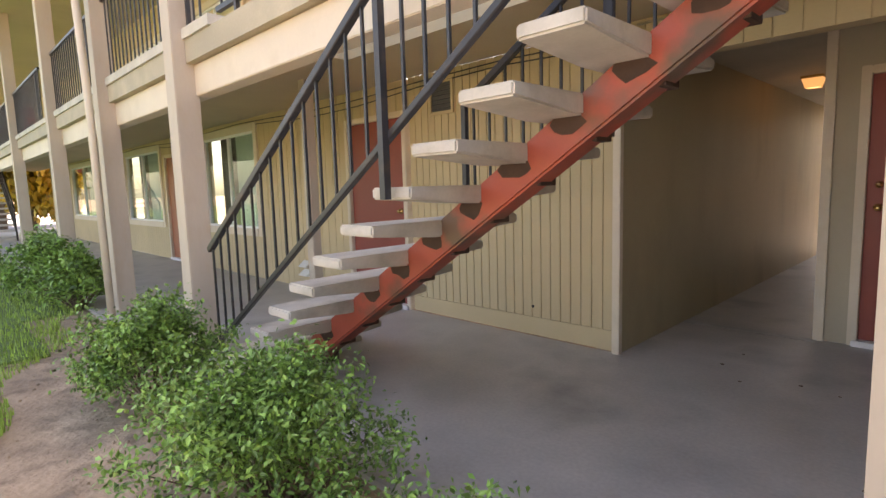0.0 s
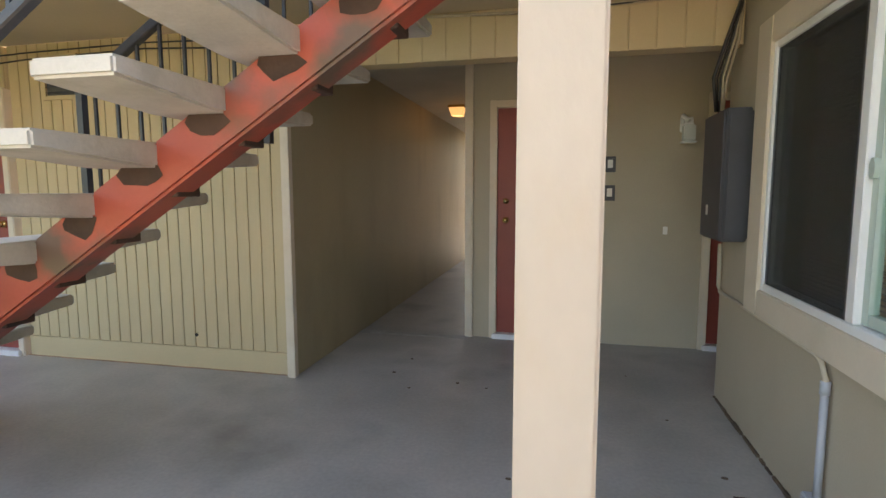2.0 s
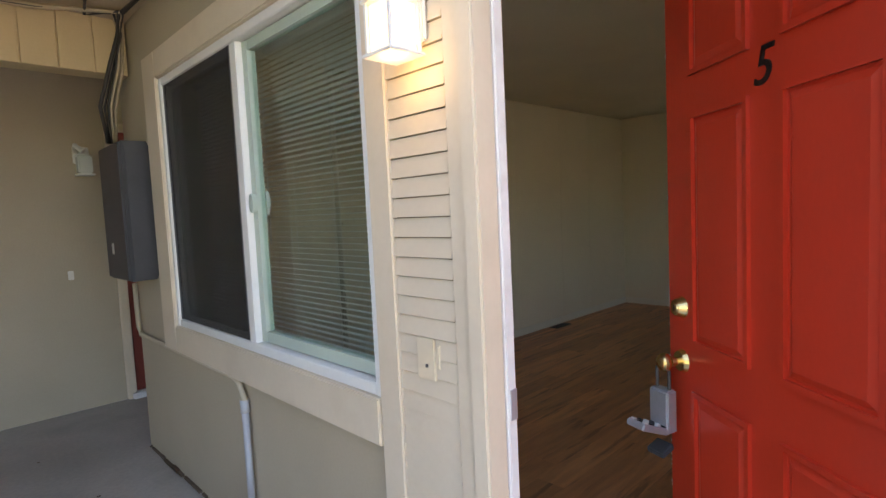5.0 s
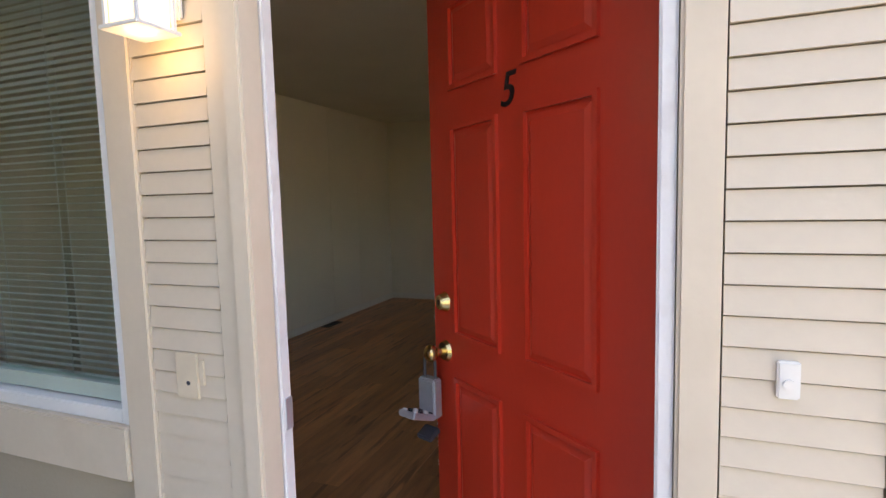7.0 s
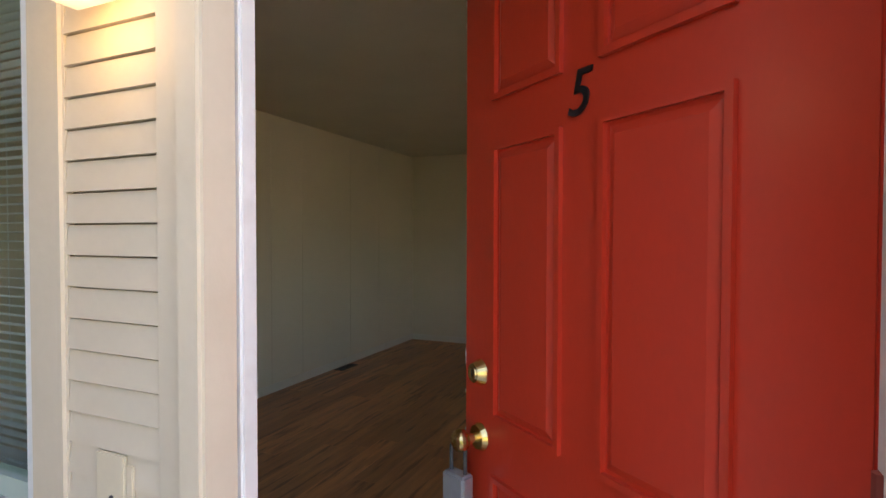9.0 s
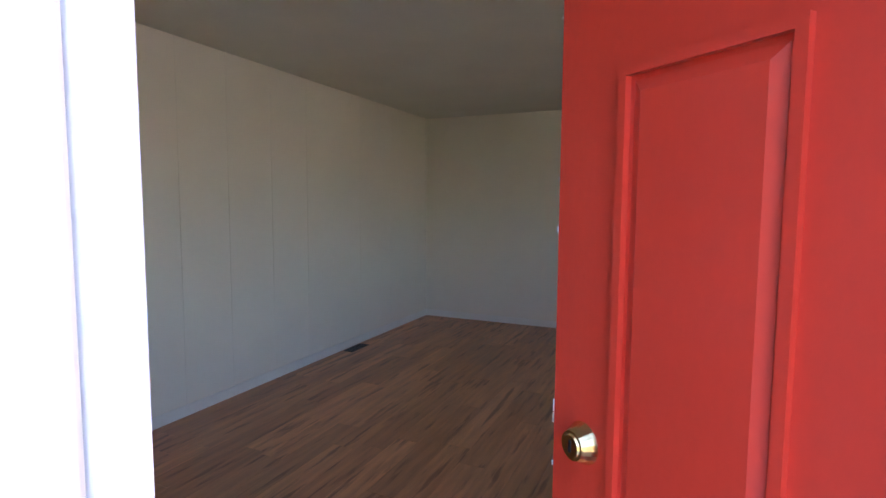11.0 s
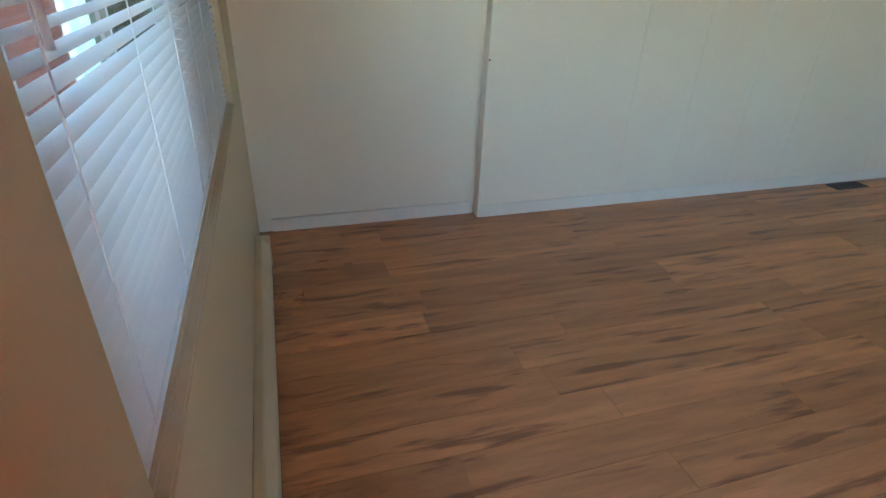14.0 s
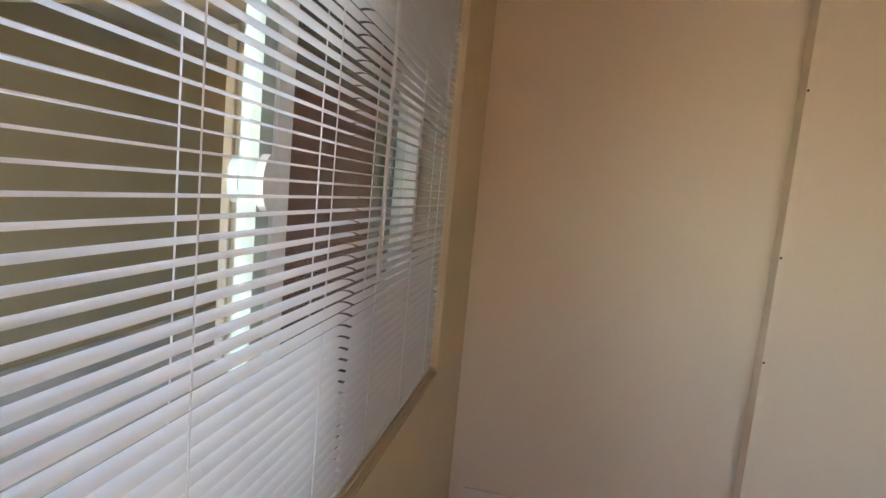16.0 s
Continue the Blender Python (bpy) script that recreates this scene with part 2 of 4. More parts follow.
def bevel(bm, w, seg=2):
    bmesh.ops.recalc_face_normals(bm, faces=bm.faces)
    bmesh.ops.bevel(bm, geom=[e for e in bm.edges if len(e.link_faces) == 2 and e.calc_face_angle(0) > 0.6], offset=w, segments=seg, affect="EDGES", clamp_overlap=True)


def part(name, bm, material, parent=None, label="", smooth=False):
    bmesh.ops.recalc_face_normals(bm, faces=bm.faces)
    me = bpy.data.meshes.new(name)
    bm.to_mesh(me)
    bm.free()
    me.materials.append(material)
    if smooth:
        for p in me.polygons:
            p.use_smooth = True
    ob = new(name, me)
    if parent is not None:
        ob.parent = parent
    if label:
        ob["label"] = label
    return ob


def boxpart(name, dims, material, parent=None, label="", bev=0.0):
    bm = bmesh.new()
    for d in (dims if isinstance(dims[0], (tuple, list)) else [dims]):
        box(bm, *d)
    if bev:
        bevel(bm, bev)
    return part(name, bm, material, parent, label)


def empty(name, m=None, label="", category="", group="", kind=""):
    e = new(name)
    e.empty_display_size = 0.1
    if m is not None:
        e.matrix_world = m
    return tagged(e, label, category, group, kind)


def structure(ob, label, category):
    return tagged(ob, label, category, kind="structure")


# ---- ground ----
structure(boxpart("ground", (-400, 400, -400, 400, -0.6, -0.06), DIRT), "bare dry brown dirt ground beside the slab", "ground")
rd = random.Random(4)
bm = bmesh.new()
NX, NY = 90, 34
grid = [[None] * (NY + 1) for _ in range(NX + 1)]
for i in range(NX + 1):
    for j in range(NY + 1):
        x, y = -12 + 12 * i / NX, -3 + 4.45 * j / NY
        h = 0.03 * noise.noise((x * 1.3, y * 1.3, 0)) + 0.015 * noise.noise((x * 6, y * 6, 3)) - 0.035
        grid[i][j] = bm.verts.new((x, y, h))
for i in range(NX):
    for j in range(NY):
        bm.faces.new((grid[i][j], grid[i + 1][j], grid[i + 1][j + 1], grid[i][j + 1]))
structure(part("dirt_bed", bm, DIRT, smooth=True), "uneven dry brown dirt planting bed", "dirt")
structure(boxpart("lawn", [(-60, -7.0, -40, 1.25, -0.1, -0.012), (-7.0, -5.2, -40, 0.75, -0.1, -0.012), (-5.2, -3.6, -40, 0.1, -0.1, -0.012)], LAWN), "green lawn soil under short grass", "lawn")
gv, gf = [], []
for i in range(26000):
    x = -3.4 - 14 * rd.random() ** 1.7
    lim = 1.28 if x < -7.2 else (0.15 + (-3.6 - x) * 0.33)
    y = lim - 3.6 * rd.random() ** 1.3 + 0.12 * math.sin(x * 3.1) + 0.05 * rd.random()
    a, h, w = rd.random() * 6.28, 0.025 + 0.035 * rd.random(), 0.004 + 0.0035 * rd.random()
    k = len(gv)
    gv += [(x - w * math.cos(a), y - w * math.sin(a), -0.02), (x + w * math.cos(a), y + w * math.sin(a), -0.02), (x + 0.03 * (rd.random() - 0.5), y + 0.03 * (rd.random() - 0.5), h)]
    gf.append((k, k + 1, k + 2))
me = bpy.data.meshes.new("grass")
me.from_pydata(gv, [], gf)
me.materials.append(GRASS)
tagged(new("grass", me), "short bright green grass of a lawn", "grass", kind="stuff")
# pebbles and leaf litter on the dirt
bm = bmesh.new()
for i in range(700):
    x, y, s = -7 + 6.5 * rd.random(), -0.9 + 2.2 * rd.random(), 0.004 + 0.010 * rd.random() ** 3
    z = 0.03 * noise.noise((x * 1.3, y * 1.3, 0)) - 0.03
    bmesh.ops.create_icosphere(bm, subdivisions=1, radius=s, matrix=Matrix.Translation((x, y, z)) @ Matrix.Diagonal((1, 1, 0.6, 1)))
tagged(part("dirt_clods", bm, DIRT), "small clods and pebbles lying on dry dirt", "pebbles", kind="stuff")
bm = bmesh.new()
for d in ((-30, -1.2, 1.4, 3.785), (-1.2, 1.31, -6, 3.785), (-1.53, 1.31, 3.785, 5.12), (1.31, 2.6, 4.03, 5.12), (-1.53, -0.5, 5.124, 24)):
    box(bm, d[0], d[1], d[2], d[3], -0.14, 0.0)
structure(part("floor_concrete", bm, CONC), "worn grey concrete slab with dark stains", "floor")
structure(boxpart("hall_threshold", (-1.53, -0.5, 5.02, 5.10, 0.0, 0.004), mat("pale_concrete", (0.40, 0.39, 0.37), 0.7, 0.2, 5, 60, 0.3)), "pale worn joint across the concrete hall floor", "joint")
rk = random.Random(17)
for i in range(14):
    x, y, s = -1.0 + 2.2 * rk.random(), 1.9 + 2.6 * rk.random(), 0.006 + 0.008 * rk.random()
    bm = bmesh.new()
    bmesh.ops.create_icosphere(bm, subdivisions=1, radius=s, matrix=Matrix.Translation((x, y, s * 0.35)) @ Matrix.Diagonal((1.3, 0.8, 0.4, 1)))
    tagged(part("dry_leaf_scrap", bm, BARK), "small dark scrap of dry leaf on concrete", "debris", "scraps on the slab")
structure(boxpart("paving_far", (-60, -12.2, 1.26, 12, -0.1, -0.004), ROAD), "pale grey paved yard", "pavement")

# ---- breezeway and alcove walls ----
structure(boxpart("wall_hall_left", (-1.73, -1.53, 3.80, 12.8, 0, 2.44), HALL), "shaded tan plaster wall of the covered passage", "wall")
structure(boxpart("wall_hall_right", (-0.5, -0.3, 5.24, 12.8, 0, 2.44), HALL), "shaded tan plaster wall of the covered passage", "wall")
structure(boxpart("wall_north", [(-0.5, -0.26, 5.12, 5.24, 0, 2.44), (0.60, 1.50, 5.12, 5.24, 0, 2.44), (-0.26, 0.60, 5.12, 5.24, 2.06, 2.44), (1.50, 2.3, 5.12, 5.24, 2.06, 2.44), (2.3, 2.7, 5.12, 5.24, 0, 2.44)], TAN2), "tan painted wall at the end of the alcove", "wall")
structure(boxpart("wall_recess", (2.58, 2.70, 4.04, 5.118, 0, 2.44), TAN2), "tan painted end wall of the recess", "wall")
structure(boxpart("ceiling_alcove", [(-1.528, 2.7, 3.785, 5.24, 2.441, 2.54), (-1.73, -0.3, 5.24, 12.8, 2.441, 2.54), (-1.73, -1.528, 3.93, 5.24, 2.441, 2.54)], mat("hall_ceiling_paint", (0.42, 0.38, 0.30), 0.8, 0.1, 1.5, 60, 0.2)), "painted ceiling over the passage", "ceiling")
structure(boxpart("ceiling_walkway", [(-30, -3.6, 1.9, 3.785, 2.44, 2.52), (-3.6, 0.1, 2.85, 3.785, 2.44, 2.52), (0.1, 1.31, 2.85, 3.785, 2.44, 2.52)], SOFFIT), "tan painted soffit under the upper walkway", "ceiling")
structure(boxpart("trim_hall", (-0.53, -0.46, 5.085, 5.118, 0, 2.42), CREAM, bev=0.004), "cream corner trim at the passage", "trim")
structure(boxpart("trim_slat_corner", (-1.575, -1.515, 3.745, 3.80, 0, 2.15), CREAM, bev=0.004), "cream corner board with worn foot", "trim")


def siding_boards(name, x0, x1, z0, z1, yface, pitch, label, joined=False, material=TAN):
    """Upright grooved boards: a backing with boards proud of it."""
    wall = boxpart(name, (x0, x1, yface + 0.012, yface + 0.14, z0, z1), material)
    structure(wall, label, "wall")
    n = max(1, round((x1 - x0) / pitch))
    p = (x1 - x0) / n
    if joined:
        bm = bmesh.new()
        for i in range(n):
            box(bm, x0 + i * p + 0.004, x0 + (i + 1) * p - 0.004, yface, yface + 0.0125, z0, z1)
        tagged(part("boards", bm, material, wall), kind="stuff")
        return wall
    bm = bmesh.new()
    box(bm, 0.004, p - 0.004, 0, 0.0125, 0, z1 - z0)
    bevel(bm, 0.002, 1)
    first = part("board", bm, material, wall)
    first.location = (x0, yface, z0)
    for i in range(1, n):
        o = new("board", first.data)
        o.parent, o.location = wall, (x0 + i * p, yface, z0)
    return wall


siding_boards("wall_slatted", -3.88, -1.575, 0.17, 2.44, 3.785, 0.098, "tan plywood siding with upright grooves beside the stair")
structure(boxpart("baseboard_slatted", (-3.88, -1.575, 3.778, 3.92, 0.012, 0.168), TAN), "plain tan skirting board under the siding", "baseboard")
siding_boards("wall_header", -1.51, 1.30, 2.15, 2.44, 3.785, 0.155, "tan grooved board header over the alcove")
facade_segs = [(-7.40, -5.02, 0, 2.44), (-9.35, -7.40, 0, 0.76), (-9.35, -7.40, 2.25, 2.44), (-10.45, -9.35, 0, 2.44), (-11.75, -11.45, 0, 2.44), (-11.45, -10.45, 2.12, 2.44), (-14.2, -11.75, 0, 0.76), (-14.2, -11.75, 2.25, 2.44), (-17.3, -14.2, 0, 2.44), (-20.3, -17.3, 0, 0.76), (-20.3, -17.3, 2.25, 2.44), (-24, -20.3, 0, 2.44), (-5.02, -3.92, 2.12, 2.44)]
for a, b, c, d in facade_segs:
    siding_boards("wall_facade", a, b, c, d, 3.785, 0.155, "tan grooved siding of the ground storey", joined=True)


# ---- doors ----
def flat_door(x0, x1, z1, y, name, material, label, knob_left):
    """A door in a wall that faces -y: cream frame, leaf, bolt, knob, sill."""
    d = empty(name, label=label, category="door", kind="structure")
    for nm, dims in (("frame_side", (x0 - 0.05, x0 + 0.012, y - 0.03, y + 0.05, 0, z1 + 0.05)), ("frame_side", (x1 - 0.012, x1 + 0.05, y - 0.03, y + 0.05, 0, z1 + 0.05)), ("frame_head", (x0 + 0.012, x1 - 0.012, y - 0.028, y + 0.05, z1 - 0.012, z1 + 0.048))):
        boxpart(nm, dims, CREAM, d, bev=0.006)
    boxpart("sill", (x0 - 0.02, x1 + 0.02, y - 0.06, y + 0.05, 0.0, 0.045), JAMB, d, "white painted sill", bev=0.006)
    boxpart("leaf", (x0 + 0.014, x1 - 0.014, y + 0.015, y + 0.055, 0.047, z1 - 0.014), material, d, bev=0.003)
    kx = x0 + 0.09 if knob_left else x1 - 0.09
    for nm, z, r in (("deadbolt", 1.24, 0.028), ("knob", 1.07, 0.032)):
        bm = bmesh.new()
        tube(bm, (kx, y + 0.018, z), (kx, y - 0.012, z), r, 14, r * 0.8)
        bmesh.ops.create_uvsphere(bm, u_segments=12, v_segments=8, radius=r * 0.7, matrix=Matrix.Translation((kx, y - 0.028, z)))
        part(nm, bm, BRASS, d, "brass " + nm, smooth=True)
    return d


flat_door(-0.26, 0.60, 2.06, 5.12, "door_1", DKRED, "closed dark red flat door in cream frame", True)
flat_door(1.50, 2.30, 2.06, 5.12, "door_2", DKRED, "closed dark red door in the recess", True)
flat_door(-4.97, -3.97, 2.08, 3.785, "door_3", DKRED, "closed red flat door behind the stair", False)

flat_door(-11.40, -10.50, 2.08, 3.785, "door_4", mat("brown_door_paint", (0.34, 0.11, 0.05), 0.5, 0.1, 2, 60, 0.1), "closed reddish brown door of a farther unit", False)


# ---- facade windows ----
def facade_window(name, x0, x1, z0, z1, y=3.785):
    w = empty(name, label="sliding window with cream trim and pale curtain", category="window", kind="structure")
    t = 0.11
    for nm, dims in (("trim_side", (x0 - t, x0, y - 0.03, y + 0.02, z0 - t, z1 + t)), ("trim_side", (x1, x1 + t, y - 0.03, y + 0.02, z0 - t, z1 + t)), ("trim_head", (x0, x1, y - 0.028, y + 0.02, z1, z1 + t)), ("window_sill", (x0, x1, y - 0.04, y + 0.02, z0 - t, z0))):
        boxpart(nm, dims, CREAM, w, bev=0.005)
    xm = (x0 + x1) / 2
    f = 0.035
    boxpart("window_frame", [(x0, x0 + f, y, y + 0.06, z0, z1), (x1 - f, x1, y, y + 0.06, z0, z1), (xm - f / 2, xm + f / 2, y, y + 0.06, z0, z1), (x0 + f, x1 - f, y + 0.002, y + 0.06, z1 - f, z1), (x0 + f, x1 - f, y + 0.002, y + 0.06, z0, z0 + f)], WHITE, w, "white vinyl frame")
    for a, b in ((x0 + f, xm - f / 2), (xm + f / 2, x1 - f)):
        g = boxpart("pane", (a, b, y + 0.03, y + 0.036, z0 + f, z1 - f), GLASS, w)
    boxpart("curtain", (xm + 0.05, x1, y + 0.12, y + 0.14, z0, z1), CURTAIN, w, "pale hanging curtain")
    # dark sheet painted as the unlit room behind the glass
    boxpart("shade_backing", (x0, x1, y + 0.3, y + 0.32, z0 - 0.1, z1 + 0.1), DARKIN, w)
    return w


facade_window("window_1", -9.35, -7.40, 0.76, 2.25)
facade_window("window_2", -14.2, -11.75, 0.76, 2.25)
facade_window("window_3", -20.3, -17.3, 0.76, 2.25)

# ---- upper storey ----
structure(boxpart("wall_upper", (-26, 3.0, 3.79, 3.95, 2.56, 5.0), TAN), "tan siding of the upper storey", "wall")
structure(boxpart("upper_deck", [(-26, -3.6, 1.66, 3.785, 2.522, 2.60), (-3.6, 0.3, 2.85, 3.785, 2.522, 2.60), (0.3, 1.31, 1.60, 3.785, 2.522, 2.60)], TREAD), "concrete deck of the upper walkway", "deck")
structure(boxpart("fascia", (-26, -1.15, 1.74, 1.88, 2.10, 2.34), CREAM, bev=0.006), "cream fascia beam of the upper walkway", "fascia")
structure(boxpart("deck_edge", (-26, -1.15, 1.68, 1.9, 2.345, 2.52), mat("deck_edge_concrete", (0.46, 0.40, 0.30), 0.85, 0.15, 3, 50, 0.3, stain=(0.30, 0.26, 0.2), stain_amount=0.5)), "weathered concrete edge of the upper deck", "deck")
structure(boxpart("roof", [(-27, -3.4, 0.9, 12, 5.0, 5.12), (-3.4, 4, 3.3, 12, 5.0, 5.12)], SOFFIT), "tan underside of the roof overhang", "roof")
structure(boxpart("roof_edge", [(-27, -3.4, 0.86, 0.9, 4.92, 5.2), (-27, -3.4, 0.86, 12, 5.2, 5.26), (-3.4, 4, 3.26, 3.3, 4.92, 5.2), (-3.4, 4, 3.26, 12, 5.2, 5.26)], ROOFM), "grey shingled roof edge", "roof")
for n_, (a, b) in enumerate(((-5.8, -3.9), (-9.4, -7.5), (-12.6, -10.6), (-18, -15.5))):
    facade_window("window_upper", a, b, 2.95, 4.3, 3.76)


def deck_railing(x0, x1, y, z0, z1):
    r = empty("balcony_railing", pose(x0, y, 2.55), "black iron balcony railing with upright bars", "railing", "balcony railings")
    L = x1 - x0
    for z in (z0, z1):
        bm = bmesh.new()
        bar(bm, (0, 0, z - 2.55), (L, 0, z - 2.55), 0.035, 0.035)
        part("rail", bm, IRON, r)
    n = int(L / 0.125)
    bm = bmesh.new()
    bar(bm, (0, 0, z0 - 2.55), (0, 0, z1 - 2.55), 0.014, 0.014)
    first = part("baluster", bm, IRON, r)
    first.location.x = L / n / 2
    for i in range(1, n):
        o = new("baluster", first.data)
        o.parent, o.location.x = r, (i + 0.5) * L / n
    for xx in (0.3, L - 0.3):
        bm = bmesh.new()
        bar(bm, (xx, 0, -0.15), (xx, 0, z1 - 2.55), 0.03, 0.03)
        part("post", bm, IRON, r)
    return r


for a, b in ((-3.5, -1.4), (-6.9, -3.75), (-10.3, -7.05), (-14, -10.5), (-20, -14.2)):
    deck_railing(a, b, 1.70, 2.60, 3.42)

# ---- posts ----
def timber_post(x0, x1, y0, y1, z1, seed):
    p = boxpart("timber_post", (x0, x1, y0, y1, 0, z1), POST, bev=0.007)
    tagged(p, "square timber post in chipped cream paint on concrete", "post", "walkway posts")
    return p


POST_Y = 1.265
timber_post(0.243, 0.384, POST_Y, POST_Y + 0.14, 5.0, 1)
for x in (-4.12, -6.45, -9.4, -13.5):
    timber_post(x - 0.2, x, 1.58, 1.77, 5.0, 2)
tagged(boxpart("timber_post", (-4.62, -4.50, 2.95, 3.05, 0, 2.44), POST, bev=0.006), "slim cream timber post under the soffit", "post", "walkway posts")
bm = bmesh.new()
pipe(bm, [(-6.35, 1.48, 0.0), (-6.4, 1.48, 2.2), (-6.6, 1.46, 5.0)], 0.04, 10)
tagged(part("downpipe", bm, CREAM, smooth=True), "cream painted rain pipe along a post", "pipe")

# ---- stair ----
RUN, RISE, N_TREADS = 0.2855, 0.182, 14
TX0, TZ0 = -3.665, 0.048       # nosing of the lowest tread
TY0, TY1 = 1.58, 2.72
stair = empty("stair", pose(-3.4, 2.15, 0), "open stair: red steel beam with cantilevered concrete treads", "stair")
inv = stair.matrix_world.inverted()


def stair_part(name, bm, material, label="", smooth=False):
    bm.transform(inv)
    return part(name, bm, material, stair, label, smooth)


SY0, SY1 = 2.05, 2.20
slope = RISE / RUN
bm = bmesh.new()
xa, xb = TX0 + 0.18, TX0 + RUN * (N_TREADS - 1) + 0.25
def zline(x): return TZ0 + (x - TX0) * slope
xf = TX0 + (0.375 - TZ0) / slope
xg = TX0 + (0.165 - TZ0) / slope
prof = [(xg, 0.0), (xf, 0.0), (xb, zline(xb) - 0.375), (xb, zline(xb) - 0.165), (xg + 0.05, zline(xg + 0.05) - 0.165)]
va = [bm.verts.new((x, SY0, z)) for x, z in prof]
vb = [bm.verts.new((x, SY1, z)) for x, z in prof]
bm.faces.new(va), bm.faces.new(vb[::-1])
for i in range(5):
    bm.faces.new((va[i], va[(i + 1) % 5], vb[(i + 1) % 5], vb[i]))
bevel(bm, 0.012, 2)
stair_part("stringer", bm, REDST, "red painted steel box beam with rust patches")
for k in range(N_TREADS):
    zt, xn = TZ0 + k * RISE, TX0 + k * RUN
    ym = (SY0 + SY1) / 2
    bm = bmesh.new()
    # underside thickens from both tips to the beam
    tip, root, D = 0.055, 0.09, 0.275
    ring = [(TY0, 0), (TY1, 0), (TY1, -tip), (SY1 + 0.04, -root), (SY0 - 0.04, -root), (TY0, -tip)]
    A = [bm.verts.new((xn, y, zt + z)) for y, z in ring]
    B = [bm.verts.new((xn + D, y, zt + z)) for y, z in ring]
    bm.faces.new(A), bm.faces.new(B[::-1])
    for i in range(6):
        bm.faces.new((A[i], A[(i + 1) % 6], B[(i + 1) % 6], B[i]))
    bevel(bm, 0.009, 2)
    stair_part("tread", bm, TREAD)
    bm = bmesh.new()
    zb = zline(xn + 0.30) - 0.375
    if k % 2 == 0 or k > 3:
        bp = bmesh.new()
        rr = random.Random(60 + k)
        c = [(xn + 0.20 + 0.07 * (1 + 0.5 * rr.random()) * math.cos(a * 0.628), zline(xn + 0.20) - 0.245 + 0.06 * (0.6 + 0.5 * rr.random()) * math.sin(a * 0.628)) for a in range(10)]
        bp.faces.new([bp.verts.new((px, SY0 - 0.002, pz)) for px, pz in c])
        stair_part("rust_patch", bp, RUST, "flaking rust patch")
    if zb < 0.05:
        bm.free()
        continue
    box(bm, xn + 0.23, xn + 0.31, SY0 + 0.05, SY1 + 0.03, zb - 0.012, zb + 0.04)
    bevel(bm, 0.004, 1)
    stair_part("tread_bracket", bm, RUST, "rusty steel bracket")
bm = bmesh.new()
box(bm, xf - 0.05, xf + 0.06, SY0 + 0.1, SY1 + 0.08, 0, 0.12)
bevel(bm, 0.006)
stair_part("foot_block", bm, RUST, "rusty foot of the beam")


def stair_rail(y, x0, x1, low, high):
    """A sloped railing along one side of the stair."""
    for nm, up, w in (("lower_rail", low, 0.035), ("handrail", high, 0.045)):
        bm = bmesh.new()
        bar(bm, (x0, y, zline(x0) + up), (x1, y, zline(x1) + up), w, w)
        bevel(bm, 0.005, 1)
        stair_part(nm, bm, IRON)
    n = int((x1 - x0) / 0.135)
    for i in range(n):
        x = x0 + (i + 0.4) * (x1 - x0) / n
        bm = bmesh.new()
        bar(bm, (x, y, zline(x) + low), (x, y, zline(x) + high), 0.014, 0.014)
        stair_part("baluster", bm, IRON)


stair_rail(TY0 - 0.02, -3.62, 0.2, 0.11, 0.83)
stair_rail(TY1 + 0.02, -2.1, 0.2, 0.11, 0.83)
for x, y in ((-1.5, TY0 - 0.02), (-0.1, TY0 - 0.02), (-1.05, TY1 + 0.02), (-2.1, TY1 + 0.02)):
    bm = bmesh.new()
    bar(bm, (x, y - 0.03, zline(x) - 0.16), (x, y - 0.03, zline(x) + 0.9), 0.036, 0.036)
    stair_part("rail_post", bm, IRON)


def far_stair(x0, y0, y1, n):
    """The stair at the far end of the walkway, climbing away from the yard."""
    st = empty("stair", pose(x0, (y0 + y1) / 2, -0.004), "open concrete stair with black iron railings at the far yard", "stair")
    h = (y1 - y0) / 2
    for i in range(n):
        x, z = -i * 0.28, 0.17 + i * 0.18
        boxpart("tread", (x - 0.29, x, -h, h, z - 0.06, z), TREAD, st, bev=0.008)
    bm = bmesh.new()
    bar(bm, (0.0, 0, 0.0), (-n * 0.28, 0, n * 0.18 - 0.03), 0.14, 0.16)
    part("stringer", bm, RUST, st, "dark steel beam")
    for y in (-h, h):
        for nm, up in (("lower_rail", 0.16), ("handrail", 0.92)):
            bm = bmesh.new()
            bar(bm, (0.05, y, 0.12 + up), (-n * 0.28, y, n * 0.18 + 0.12 + up), 0.045, 0.045)
            part(nm, bm, IRON, st)
        bm = bmesh.new()
        bar(bm, (0.02, y, 0), (0.02, y, 1.05), 0.045, 0.045)
        part("rail_post", bm, IRON, st)
        for i in range(n * 2):
            x = -0.07 - i * 0.14
            bm = bmesh.new()
            bar(bm, (x, y, 0.28 - x * 0.643), (x, y, 1.04 - x * 0.643), 0.016, 0.016)
            part("baluster", bm, IRON, st)
    return st


far_stair(-21.6, 0.95, 2.35, 13)

